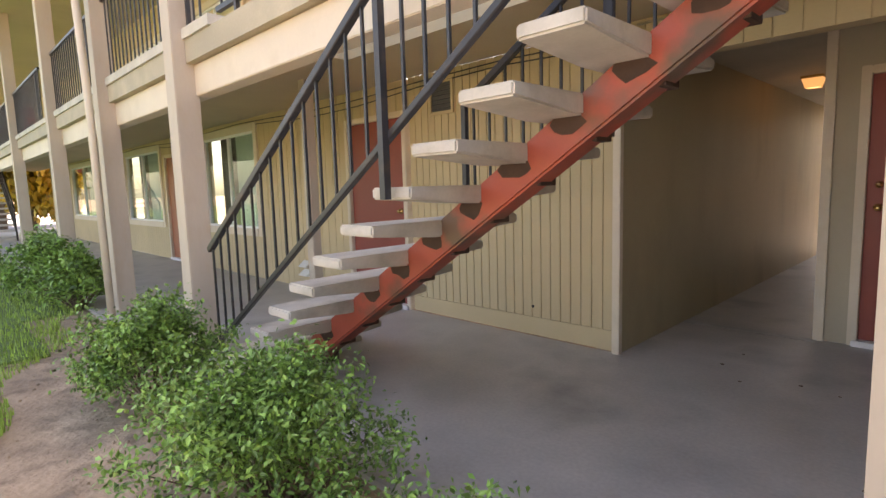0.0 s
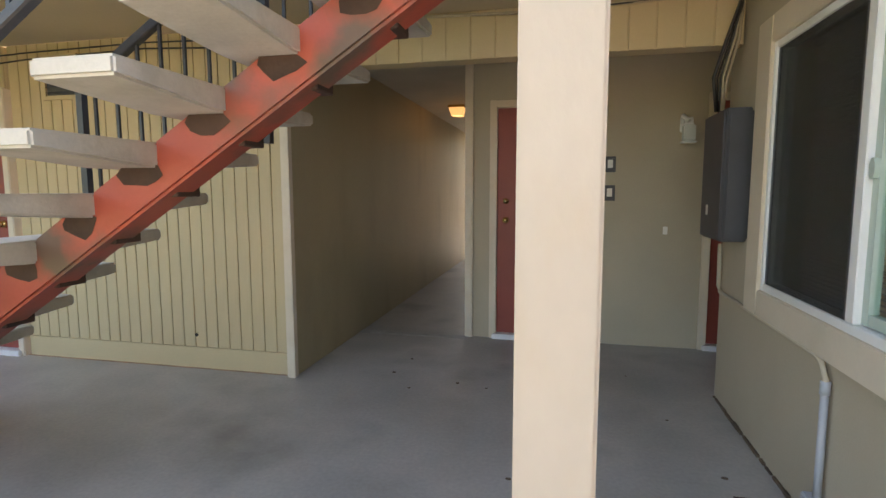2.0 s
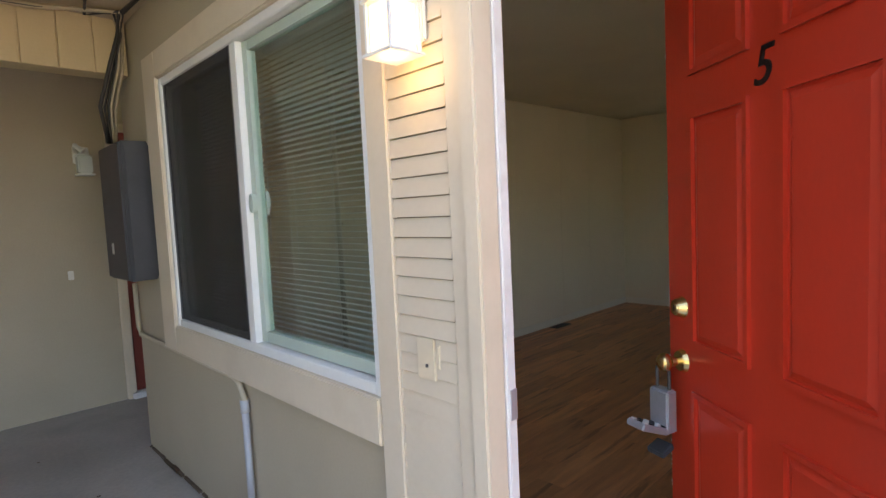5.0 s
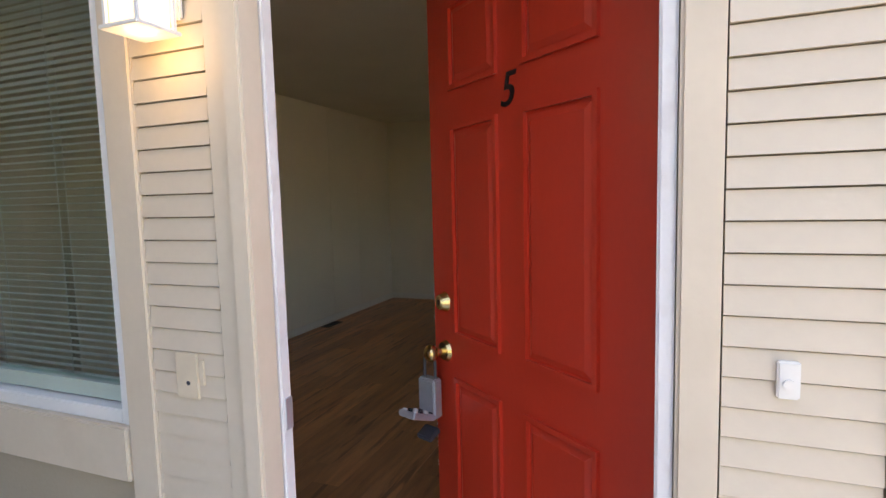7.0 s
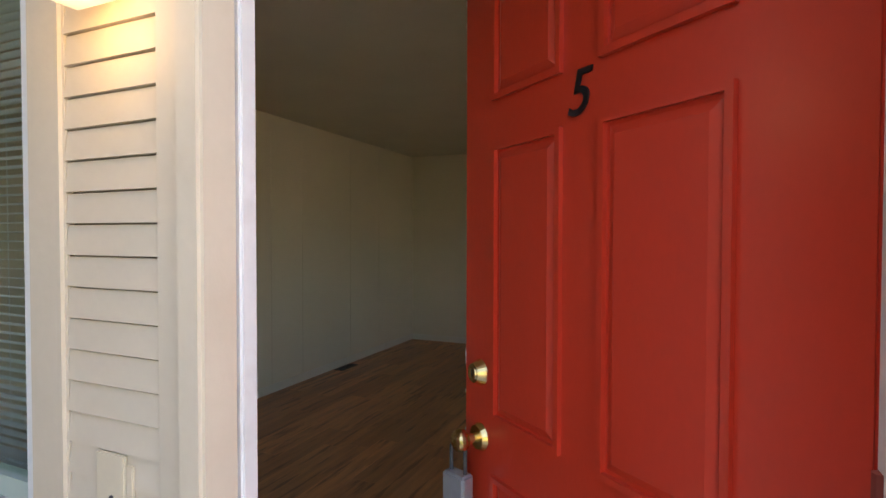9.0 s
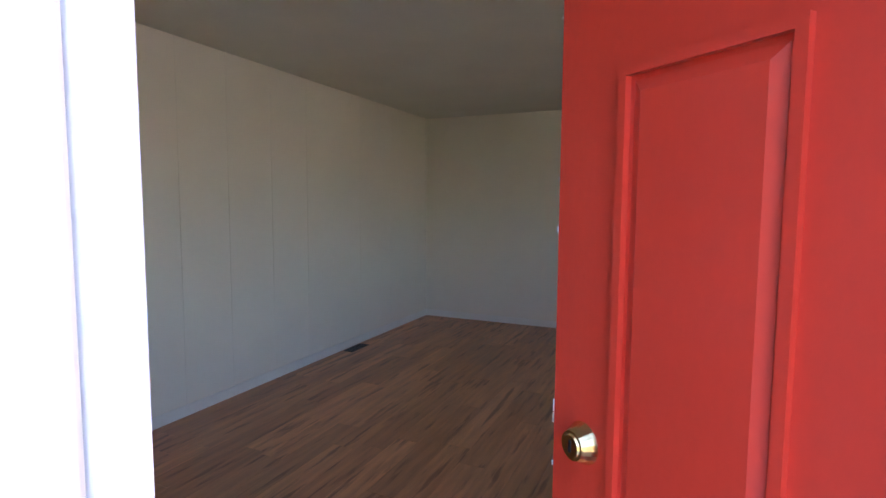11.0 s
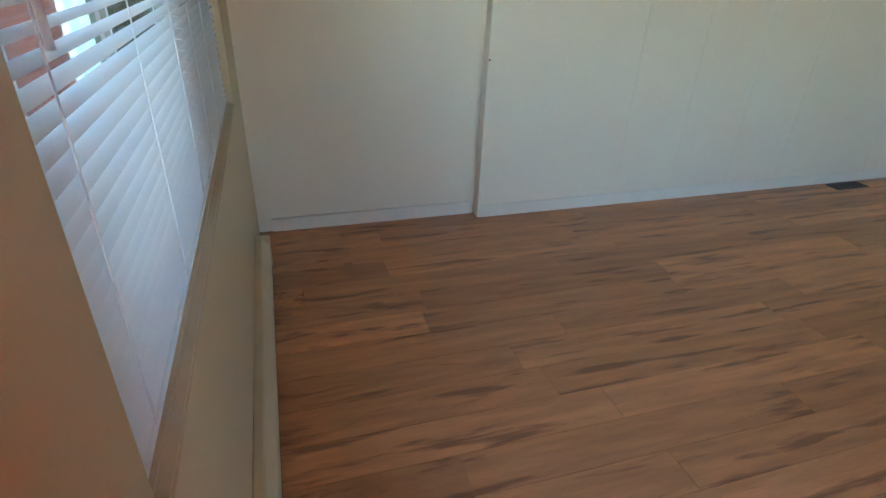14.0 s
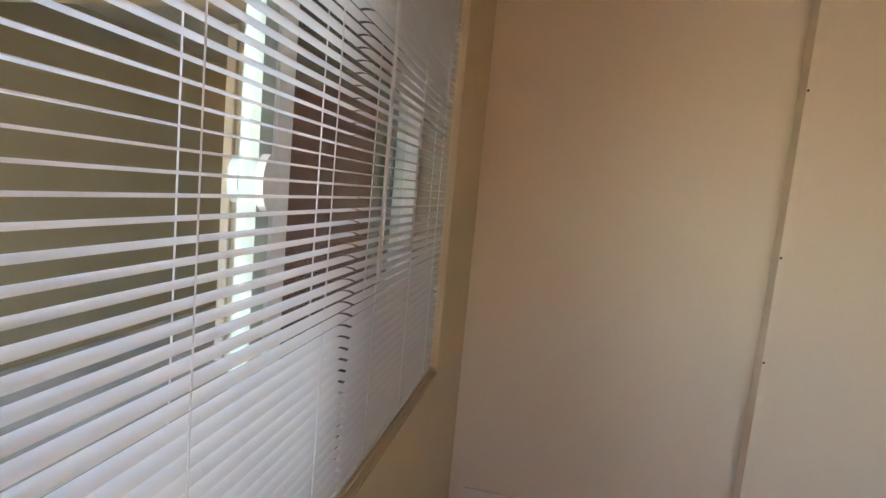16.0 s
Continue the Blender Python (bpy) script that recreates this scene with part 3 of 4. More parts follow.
# ---- wall of the unit with window and open door ----
XO, XI = 1.31, 1.47
WY0, WY1, WZ0, WZ1 = 1.645, 3.285, 0.835, 2.03
DY0, DY1, DZ = 0.47, 1.25, 2.06
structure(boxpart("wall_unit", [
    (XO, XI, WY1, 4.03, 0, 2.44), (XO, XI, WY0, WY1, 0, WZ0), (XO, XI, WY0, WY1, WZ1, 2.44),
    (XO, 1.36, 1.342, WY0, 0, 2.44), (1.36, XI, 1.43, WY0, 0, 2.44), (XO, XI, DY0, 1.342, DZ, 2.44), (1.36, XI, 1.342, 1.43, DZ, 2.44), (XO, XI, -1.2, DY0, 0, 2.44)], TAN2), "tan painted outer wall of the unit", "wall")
structure(boxpart("wall_unit_inner", [
    (XI, XI + 0.012, WY1, 3.95, 0, 2.41), (XI, XI + 0.012, 1.700, WY1, 0, WZ0), (XI, XI + 0.012, 1.700, WY1, WZ1, 2.41),
    (XI, XI + 0.012, 1.43, 1.700, 0, 2.41), (XI, XI + 0.012, DY0 - 0.03, 1.43, DZ + 0.03, 2.41), (XI, XI + 0.012, -1.08, DY0 - 0.03, 0, 2.41)], TRIMIN), "beige painted inner face of the window wall", "wall")


# darker backing: the shadow line under each lap is put into its colour
GROOVE = mat("siding_gap_shade", (0.30, 0.24, 0.18), 0.9, 0.2, 5, 60, 0.1)


def lap_siding(name, y0, y1, z0, z1, pitch, label):
    w = boxpart(name, (XO - 0.012, XO - 0.002, y0, y1, z0, z1), GROOVE)
    structure(w, label, "siding")
    bm = bmesh.new()
    L = y1 - y0
    v = [bm.verts.new(c) for c in ((0, 0, 0), (-0.014, 0, 0), (-0.009, 0, pitch - 0.003), (0, 0, pitch - 0.003), (0, L, 0), (-0.014, L, 0), (-0.009, L, pitch - 0.003), (0, L, pitch - 0.003))]
    for f in ((0, 1, 2, 3), (7, 6, 5, 4), (0, 4, 5, 1), (1, 5, 6, 2), (2, 6, 7, 3)):
        bm.faces.new([v[i] for i in f])
    first = part("board", bm, CREAM, w)
    n = int((z1 - z0) / pitch)
    first.location = (XO - 0.012, y0, z0)
    for i in range(1, n):
        o = new("board", first.data)
        o.parent, o.location = w, (XO - 0.012, y0, z0 + i * pitch)
    return w


lap_siding("siding_narrow", 1.347, 1.552, 0.0025, 2.42, 0.0491, "cream lap siding between window and door")
lap_siding("siding_wide", 0.205, 0.405, 0.031, 2.42, 0.0457, "cream lap siding beside the door")
lap_siding("siding_far", -1.15, 0.125, 0.031, 2.42, 0.0457, "cream lap siding past the corner board")
for nm, d in (("trim_corner", (XO - 0.035, XO - 0.002, 0.128, 0.202, 0, 2.43)), ("trim_door", (XO - 0.032, XO - 0.002, 1.290, 1.345, 0, 2.12)), ("trim_door_edge", (XO - 0.048, XO + 0.020, 1.240, 1.288, 0, 2.04)), ("trim_door", (XO - 0.032, XO - 0.002, 0.408, 0.468, 0, 2.12)), ("trim_door_head", (XO - 0.03, XO - 0.002, 0.47, 1.25, 2.03, 2.12)),
              ("trim_window", (XO - 0.03, XO - 0.002, 1.554, 1.645, 0.0, 2.43))):
    structure(boxpart(nm, d, CREAM, bev=0.006), "cream painted trim board with worn edges", "trim")
structure(boxpart("jamb_left", [(XO + 0.022, XO + 0.055, DY1 - 0.012, 1.338, 0, DZ), (1.363, XI + 0.014, 1.416, 1.4285, 0, DZ)], JAMB, bev=0.004), "white painted door jamb with worn edges", "jamb")
structure(boxpart("jamb_right", [(XO - 0.02, XO + 0.055, DY0, DY0 + 0.026, 0, DZ), (XO + 0.055, XI + 0.02, DY0 - 0.03, DY0 + 0.004, 0, DZ)], JAMB, bev=0.004), "white painted door jamb", "jamb")
structure(boxpart("jamb_head", (XO - 0.02, XI + 0.02, DY0 + 0.026, DY1 - 0.026, DZ - 0.03, DZ), JAMB, bev=0.004), "white painted door head", "jamb")
structure(boxpart("door_sill", (XO - 0.06, XI + 0.02, DY0 + 0.02, DY1 - 0.02, 0, 0.018), STEEL, bev=0.004), "worn metal threshold", "threshold")
tagged(boxpart("strike_plate", (XO + 0.03, XO + 0.052, DY1 - 0.0145, DY1 - 0.0115, 0.86, 0.93), STEEL), "small steel strike plate in the jamb", "strike plate")

# sliding window
win = empty("window_4", label="white vinyl sliding window with insect screen", category="window", kind="structure")
for nm, d in (("trim_side", (XO - 0.035, XO - 0.002, WY1, 3.47, 0.70, 2.16)), ("trim_head", (XO - 0.035, XO - 0.002, 1.647, WY1, WZ1, 2.16)), ("window_sill", (XO - 0.035, XO - 0.002, 1.647, WY1, 0.70, WZ0))):
    boxpart(nm, d, CREAM, win, "cream painted trim", bev=0.005)
YM = 2.455
boxpart("window_frame", [(XO - 0.02, XO + 0.07, WY0, WY0 + 0.03, WZ0, WZ1), (XO - 0.02, XO + 0.07, WY1 - 0.03, WY1, WZ0, WZ1), (XO - 0.018, XO + 0.07, WY0 + 0.03, WY1 - 0.03, WZ0, WZ0 + 0.035), (XO - 0.018, XO + 0.07, WY0 + 0.03, WY1 - 0.03, WZ1 - 0.035, WZ1)], WHITE, win, "white vinyl frame", bev=0.003)
boxpart("mullion", (XO - 0.012, XO + 0.05, YM - 0.025, YM + 0.03, WZ0 + 0.035, WZ1 - 0.035), WHITE, win, "white meeting rail", bev=0.003)
sash = mat("green_grey_sash", (0.46, 0.55, 0.49), 0.4, 0.05, 6, 60, 0.0)
boxpart("sash", [(XO + 0.012, XO + 0.045, YM - 0.065, YM - 0.027, WZ0 + 0.04, WZ1 - 0.04), (XO + 0.012, XO + 0.045, WY0 + 0.032, WY0 + 0.06, WZ0 + 0.04, WZ1 - 0.04), (XO + 0.014, XO + 0.045, WY0 + 0.06, YM - 0.065, WZ0 + 0.04, WZ0 + 0.08), (XO + 0.014, XO + 0.045, WY0 + 0.06, YM - 0.065, WZ1 - 0.075, WZ1 - 0.04)], sash, win, "pale green grey sliding sash")
for a, b in ((WY0 + 0.05, YM - 0.05), (YM + 0.02, WY1 - 0.03)):
    g = boxpart("pane", (XO + 0.026, XO + 0.030, a, b, WZ0 + 0.05, WZ1 - 0.05), GLASS, win)
    g.visible_shadow = False
s = boxpart("insect_screen", (XO - 0.006, XO - 0.005, YM + 0.03, WY1 - 0.03, WZ0 + 0.035, WZ1 - 0.035), SCREEN, win, "dark grey insect screen")
boxpart("screen_frame", [(XO - 0.01, XO - 0.002, YM + 0.031, YM + 0.045, WZ0 + 0.036, WZ1 - 0.036), (XO - 0.01, XO - 0.002, WY1 - 0.045, WY1 - 0.031, WZ0 + 0.036, WZ1 - 0.036)], DARKST, win)
bm = bmesh.new()
tube(bm, (XO + 0.046, YM - 0.05, 1.40), (XO + 0.06, YM - 0.05, 1.40), 0.045, 20)
bmesh.ops.scale(bm, vec=(1, 0.55, 1), verts=bm.verts, space=Matrix.Translation((0, -(YM - 0.05), 0)))
part("latch", bm, PLASTIC, win, "white oval latch")
bm = bmesh.new()
tube(bm, (XO + 0.012, YM - 0.05, 1.40), (XO - 0.006, YM - 0.05, 1.40), 0.035, 20)
bmesh.ops.scale(bm, vec=(1, 0.5, 1), verts=bm.verts, space=Matrix.Translation((0, -(YM - 0.05), 0)))
part("latch", bm, sash, win, "pale green oval pull")

# blinds inside
BX = 1.466


def blind(y0, y1, label):
    b = empty("venetian_blind", pose(BX, y0, 0.84), label, "blind", "window blinds")
    L = y1 - y0
    boxpart("headrail", (-0.016, 0.016, 0, L, 1.15, 1.185), SLAT, b, bev=0.003)
    boxpart("bottom_rail", (-0.012, 0.012, 0, L, 0.0, 0.014), SLAT, b, bev=0.003)
    bm = bmesh.new()
    rows = []
    for i in range(5):
        u = -0.0125 + 0.025 * i / 4
        rows.append([bm.verts.new((u, yy, 0.0022 * (1 - (u / 0.0125) ** 2))) for yy in (0.004, L - 0.004)])
    for i in range(4):
        bm.faces.new((rows[i][0], rows[i + 1][0], rows[i + 1][1], rows[i][1]))
    first = part("slat", bm, SLAT, b, smooth=True)
    n = 54
    for i in range(n):
        o = first if i == 0 else new("slat", first.data)
        o.parent = b
        o.matrix_basis = pose(0, 0, 0.027 + i * 0.0208, 0, 4 + 1.5 * math.sin(i * 1.7), 0)
    for yy in (0.12, L / 2, L - 0.12):
        bm = bmesh.new()
        for dx in (-0.012, 0.012):
            tube(bm, (dx, yy, 0.01), (dx, yy, 1.16), 0.0011, 5)
        part("ladder_cord", bm, SLAT, b)
    bm = bmesh.new()
    tube(bm, (0.019, 0.115, 0.39), (0.019, 0.10, 1.15), 0.0036, 7)
    part("tilt_wand", bm, SLAT, b, "clear tilt wand", smooth=True)
    return b


blind(1.655, 2.512, "white venetian blind with half open slats")
blind(2.516, 3.275, "white venetian blind with half open slats")
structure(boxpart("window_sill_inner", [(XI - 0.08, XI + 0.030, WY0 + 0.005, WY1 - 0.005, WZ0 - 0.03, WZ0 - 0.004), (XI + 0.013, XI + 0.020, WY0 - 0.03, WY1 + 0.0, WZ0 - 0.07, WZ0 - 0.031)], TRIMIN, bev=0.004), "beige inner window sill", "sill")
structure(boxpart("window_trim_inner", [(XI + 0.012, XI + 0.026, WY1, WY1 + 0.05, WZ0, WZ1 + 0.05), (XI + 0.012, XI + 0.026, WY0 - 0.0, WY1, WZ1, WZ1 + 0.05)], TRIMIN, bev=0.003), "beige inner window trim", "trim")

# open door leaf
ANG = 38.5
leaf = empty("door_5", pose(1.455, 0.476, 0.02, 0, 0, -ANG), "open red six-panel front door with brass locks", "door", kind="structure")
W, H, T = 0.865, 2.02, 0.042
boxpart("leaf", (0, T, 0, W, 0, H), REDDR, leaf, bev=0.003)
for y0, y1 in ((0.160, 0.405), (0.505, 0.738)):
    for z0, z1 in ((0.19, 0.79), (0.92, 1.545), (1.645, 1.885)):
        for side, xf in ((-1, 0.0), (1, T)):
            bm = bmesh.new()
            # raised moulding ring and a raised field
            for a0, a1, dz, dx in ((0.0, 0.013, 0, 0.010), (0.036, None, 0, 0.008)):
                if a1:
                    for d in ((y0, y1, z0, z0 + a1), (y0, y1, z1 - a1, z1), (y0, y0 + a1, z0 + a1, z1 - a1), (y1 - a1, y1, z0 + a1, z1 - a1)):
                        box(bm, min(xf, xf + side * dx), max(xf, xf + side * dx), *d)
                else:
                    vs = []
                    for ins, off in ((a0 - 0.016, 0.0005), (a0, dx)):
                        vs.append([bm.verts.new((xf + side * off, yy, zz)) for yy, zz in ((y0 + ins, z0 + ins), (y1 - ins, z0 + ins), (y1 - ins, z1 - ins), (y0 + ins, z1 - ins))])
                    for i in range(4):
                        bm.faces.new((vs[0][i], vs[0][(i + 1) % 4], vs[1][(i + 1) % 4], vs[1][i]))
                    bm.faces.new(vs[1])
            part("panel", bm, REDDR, leaf)
bm = bmesh.new()
rd5 = random.Random(8)
for i in range(26):
    z = 0.1 + 1.85 * rd5.random()
    box(bm, -0.0004, 0.002 + 0.002 * rd5.random(), W - 0.002, W + 0.0008, z, z + 0.004 + 0.014 * rd5.random() ** 2)
part("chipped_edge", bm, PLASTIC, leaf, "chipped white paint along the lock edge")
for nm, z in (("deadbolt", 1.015), ("doorknob", 0.86)):
    for side in (-1, 1):
        bm = bmesh.new()
        x0 = 0 if side < 0 else T
        if nm == "deadbolt":
            tube(bm, (x0, W - 0.07, z), (x0 + side * 0.022, W - 0.07, z), 0.032, 22, 0.022)
            tube(bm, (x0 + side * 0.022, W - 0.07, z), (x0 + side * 0.025, W - 0.07, z), 0.018, 18, 0.016)
        else:
            tube(bm, (x0, W - 0.07, z), (x0 + side * 0.012, W - 0.07, z), 0.034, 22, 0.028)
            tube(bm, (x0 + side * 0.012, W - 0.07, z), (x0 + side * 0.045, W - 0.07, z), 0.012, 14)
            bmesh.ops.create_uvsphere(bm, u_segments=18, v_segments=10, radius=0.027, matrix=Matrix.Translation((x0 + side * 0.055, W - 0.07, z)) @ Matrix.Diagonal((0.8, 1, 1, 1)))
        k = part(nm, bm, BRASS, leaf, "polished brass " + nm)
        if nm == "deadbolt" and side < 0:
            boxpart("key_slot", (-0.0262, -0.0248, W - 0.072, W - 0.068, z - 0.009, z + 0.009), INK, k)
tc = bpy.data.curves.new("door_number", "FONT")
tc.body, tc.size, tc.extrude, tc.align_x, tc.shear = "5", 0.118, 0.002, "CENTER", 0.25
tob = new("door_number_source", tc)
bpy.context.view_layer.update()
nm5 = bpy.data.meshes.new_from_object(tob.evaluated_get(bpy.context.evaluated_depsgraph_get()))
bpy.data.objects.remove(tob)
nm5.materials.clear()
nm5.materials.append(INK)
num = new("door_number", nm5)
num.parent = leaf
num["label"] = "black painted numeral five"
num.matrix_basis = Matrix.Translation((-0.004, 0.462, 1.558)) @ Matrix(((0, 0, -1, 0), (-1, 0, 0, 0), (0, 1, 0, 0), (0, 0, 0, 1)))
for z in (0.25, 1.0, 1.78):
    bm = bmesh.new()
    tube(bm, (-0.006, -0.006, z), (-0.006, -0.006, z + 0.09), 0.008, 8)
    box(bm, -0.003, 0.03, -0.004, -0.001, z, z + 0.09)
    part("hinge", bm, DKRED, leaf, "painted hinge")

# lockbox on the knob
lock = empty("lockbox", leaf.matrix_world @ pose(-0.052, W - 0.055, 0.655, 0, 0, 18), "grey key lockbox hanging open from the doorknob", "lockbox")
boxpart("body", (-0.022, 0.018, -0.035, 0.035, 0, 0.125), STEEL, lock, bev=0.006)
bm = bmesh.new()
pipe(bm, [(0, -0.022, 0.12), (0, -0.022, 0.18), (0, -0.012, 0.20), (0, 0.012, 0.20), (0, 0.022, 0.18), (0, 0.022, 0.12)], 0.005, 8)
part("shackle", bm, DARKST, lock, "dark steel shackle")
bm = bmesh.new()
box(bm, -0.115, -0.012, -0.034, 0.034, -0.014, 0.006)
bevel(bm, 0.004)
flap = part("open_cover", bm, STEEL, lock, "hinged cover with keypad")
flap.matrix_basis = pose(0, 0, 0.005, 0, 20, 0)
for i in range(3):
    for j in range(4):
        bm = bmesh.new()
        tube(bm, (-0.10 + j * 0.024, -0.022 + i * 0.022, 0.005), (-0.10 + j * 0.024, -0.022 + i * 0.022, 0.010), 0.0075, 8)
        part("key_button", bm, INK if (i + j) % 2 else PLASTIC, flap)
boxpart("key_tray", (-0.06, -0.01, -0.03, 0.03, -0.05, -0.03), DARKST, lock, bev=0.004).matrix_basis = pose(0, 0, 0, 0, -25, 0)

# ---- fixtures outside the unit ----
lamp = empty("wall_lantern", pose(XO - 0.026, 1.425, 1.685) @ Matrix.Scale(0.68, 4), "lit square wall lantern with white frame and frosted glass", "wall lamp")
boxpart("backplate", (-0.02, 0.0, -0.05, 0.05, 0.06, 0.24), WHITE, lamp, bev=0.006)
bm = bmesh.new()
pipe(bm, [(-0.01, 0, 0.21), (-0.06, 0, 0.27), (-0.11, 0, 0.25)], 0.012, 8)
part("arm", bm, WHITE, lamp)
boxpart("base_ring", (-0.185, -0.035, -0.075, 0.075, 0.0, 0.012), WHITE, lamp, bev=0.003)
g = boxpart("glass", (-0.165, -0.055, -0.055, 0.055, 0.013, 0.168), AMBER, lamp, "glowing frosted glass", bev=0.004)
for a, b in ((0, 0), (0, 0.12), (0.12, 0), (0.12, 0.12)):
    boxpart("corner_bar", (-0.175 + a, -0.165 + a, -0.065 + b, -0.055 + b, 0.012, 0.175), WHITE, lamp)
boxpart("cap", [(-0.185, -0.035, -0.075, 0.075, 0.172, 0.186), (-0.15, -0.07, -0.04, 0.04, 0.186, 0.22)], WHITE, lamp, bev=0.004)
pl = bpy.data.lights.new("lantern_light", "POINT")
pl.energy, pl.color, pl.shadow_soft_size = 0.17, (1, 0.66, 0.28), 0.05
lo = new("lantern_light", pl)
lo.location = (XO - 0.10, 1.425, 1.67)

op = empty("outlet_cover", pose(XO - 0.026, 1.45, 0.98) @ Matrix.Scale(0.8, 4), "cream cover plate with a small keyhole on siding", "cover plate")
boxpart("plate", (-0.004, 0.004, -0.04, 0.04, -0.065, 0.065), IVORY, op, bev=0.003)
boxpart("side_block", (-0.003, 0.004, -0.062, -0.042, -0.025, 0.05), IVORY, op, bev=0.003)
bm = bmesh.new()
tube(bm, (-0.003, -0.005, -0.02), (-0.006, -0.005, -0.02), 0.006, 10)
part("keyhole", bm, DARKST, op)
db = empty("doorbell", pose(XO - 0.026, 0.322, 1.085) @ Matrix.Scale(0.85, 4), "white plastic doorbell on cream siding", "doorbell")
boxpart("plate", (-0.008, 0.004, -0.017, 0.017, -0.032, 0.032), PLASTIC, db, bev=0.003)
bm = bmesh.new()
tube(bm, (-0.007, 0, -0.006), (-0.012, 0, -0.006), 0.009, 14)
part("button", bm, PLASTIC, db, "round push button")

# conduit, junction box, floor vent
bm = bmesh.new()
pipe(bm, [(1.285, 3.98, 1.0), (1.285, 3.97, 0.74), (1.285, 3.93, 0.705), (1.285, 3.86, 0.70), (1.285, 2.66, 0.70), (1.285, 2.59, 0.685), (1.285, 2.555, 0.63), (1.285, 2.55, 0.15)], 0.013, 10)
con = tagged(part("conduit", bm, TAN2, smooth=True), "thin tan painted conduit along the wall", "conduit")
bm = bmesh.new()
tube(bm, (1.285, 2.552, 0.60), (1.285, 2.55, 0.15), 0.0145, 10)
part("riser", bm, GREYPVC, con, "bare grey plastic pipe", smooth=True)
bm = bmesh.new()
tube(bm, (1.285, 2.552, 0.575), (1.285, 2.552, 0.625), 0.018, 10)
part("coupling", bm, GREYPVC, con, smooth=True)
tagged(boxpart("junction_box", (1.245, 1.308, 2.505, 2.595, 0.05, 0.17), GREYPVC, bev=0.006), "small grey junction box at the wall foot", "junction box")
fv = empty("floor_vent", pose(1.18, 2.64, 0.0), "rusty brown metal vent grille on the slab", "vent")
boxpart("frame", [(-0.11, 0.11, -0.14, -0.125, 0, 0.012), (-0.11, 0.11, 0.125, 0.14, 0, 0.012), (-0.11, -0.095, -0.125, 0.125, 0, 0.012), (0.095, 0.11, -0.125, 0.125, 0, 0.012)], RUST, fv)
for i in range(12):
    boxpart("slat", (-0.095, 0.095, -0.118 + i * 0.0205, -0.107 + i * 0.0205, 0.0, 0.009), RUST, fv)

bm = bmesh.new()
rj = random.Random(9)
yy = 1.65
while yy < 4.0:
    l = 0.05 + 0.12 * rj.random()
    box(bm, 1.297 - 0.006 * rj.random(), 1.309, yy, min(yy + l, 4.0), 0, 0.006 + 0.012 * rj.random())
    yy += l + 0.03 * rj.random()
tagged(part("wall_foot_grime", bm, BARK), "dark grit and leaf litter along the wall foot", "litter", kind="stuff")

# utility box and cable bundle
ub = empty("utility_box", pose(1.20, 3.86, 1.045), "dark grey steel utility box on the wall corner", "utility box")
boxpart("body", (-0.02, 0.108, -0.27, 0.15, 0, 0.73), DARKST, ub, bev=0.006)
boxpart("cover", (-0.01, 0.12, -0.282, -0.271, 0.02, 0.71), DARKST, ub, "flat dark steel cover", bev=0.004)
boxpart("side_panel", (-0.032, -0.021, -0.26, 0.14, 0.01, 0.72), DARKST, ub, "worn dark steel side", bev=0.003)
boxpart("label_plate", (-0.0335, -0.032, -0.02, 0.02, 0.14, 0.20), PLASTIC, ub, "small pale sticker")
rc = random.Random(5)
for i in range(9):
    bm = bmesh.new()
    o = (rc.random() - 0.5) * 0.07
    q = (rc.random() - 0.5) * 0.05
    pts = [(1.21 + o * 0.6, 3.86 + q, 1.79), (1.20 + o * 1.2, 3.83 + q, 1.98), (1.235 + o, 3.75 + q, 2.18), (1.25 + o * 0.5, 3.70 + o, 2.33), (1.22 + q, 3.60 - abs(o), 2.41)]
    if i % 3 == 0:
        pts += [(1.27, 3.0 + o, 2.42), (1.28, 2.0, 2.425)]
    elif i % 3 == 1:
        pts += [(0.9, 3.735, 2.415 + o * 0.2), (0.2, 3.74, 2.39), (-0.6, 3.745, 2.415), (-1.4, 3.75, 2.40)]
    else:
        pts += [(1.10, 3.70, 2.415), (1.05, 3.4, 2.425)]
    pipe(bm, pts, 0.006 + 0.004 * rc.random(), 6)
    tagged(part("cable", bm, (CABLE, TANCABLE)[i % 2], smooth=True), "loose cable running from the utility box", "cable", "cable bundle")
for z, sag in ((2.30, 0.05), (2.36, 0.03)):
    bm = bmesh.new()
    pipe(bm, [(-1.6 - i * 1.05, 3.77, z + sag * math.sin(i * 1.3)) for i in range(18)], 0.006, 5)
    tagged(part("cable", bm, CABLE), "thin dark cable along the wall top", "cable", "wall cables")

# sconce, frames and plate on the alcove wall
sc = empty("wall_sconce", pose(1.29, 5.118, 1.72), "unlit white wall sconce with clear glass", "wall lamp")
boxpart("backplate", (-0.05, 0.05, -0.02, 0, 0.08, 0.2), WHITE, sc, bev=0.006)
bm = bmesh.new()
pipe(bm, [(-0.03, -0.01, 0.16), (-0.04, -0.07, 0.2), (0.0, -0.10, 0.16)], 0.02, 8)
part("arm", bm, WHITE, sc)
boxpart("glass", (-0.045, 0.045, -0.145, -0.055, 0.0, 0.13), FROST, sc, bev=0.01)
boxpart("base_ring", (-0.055, 0.055, -0.155, -0.045, -0.012, 0.0), WHITE, sc, bev=0.004)
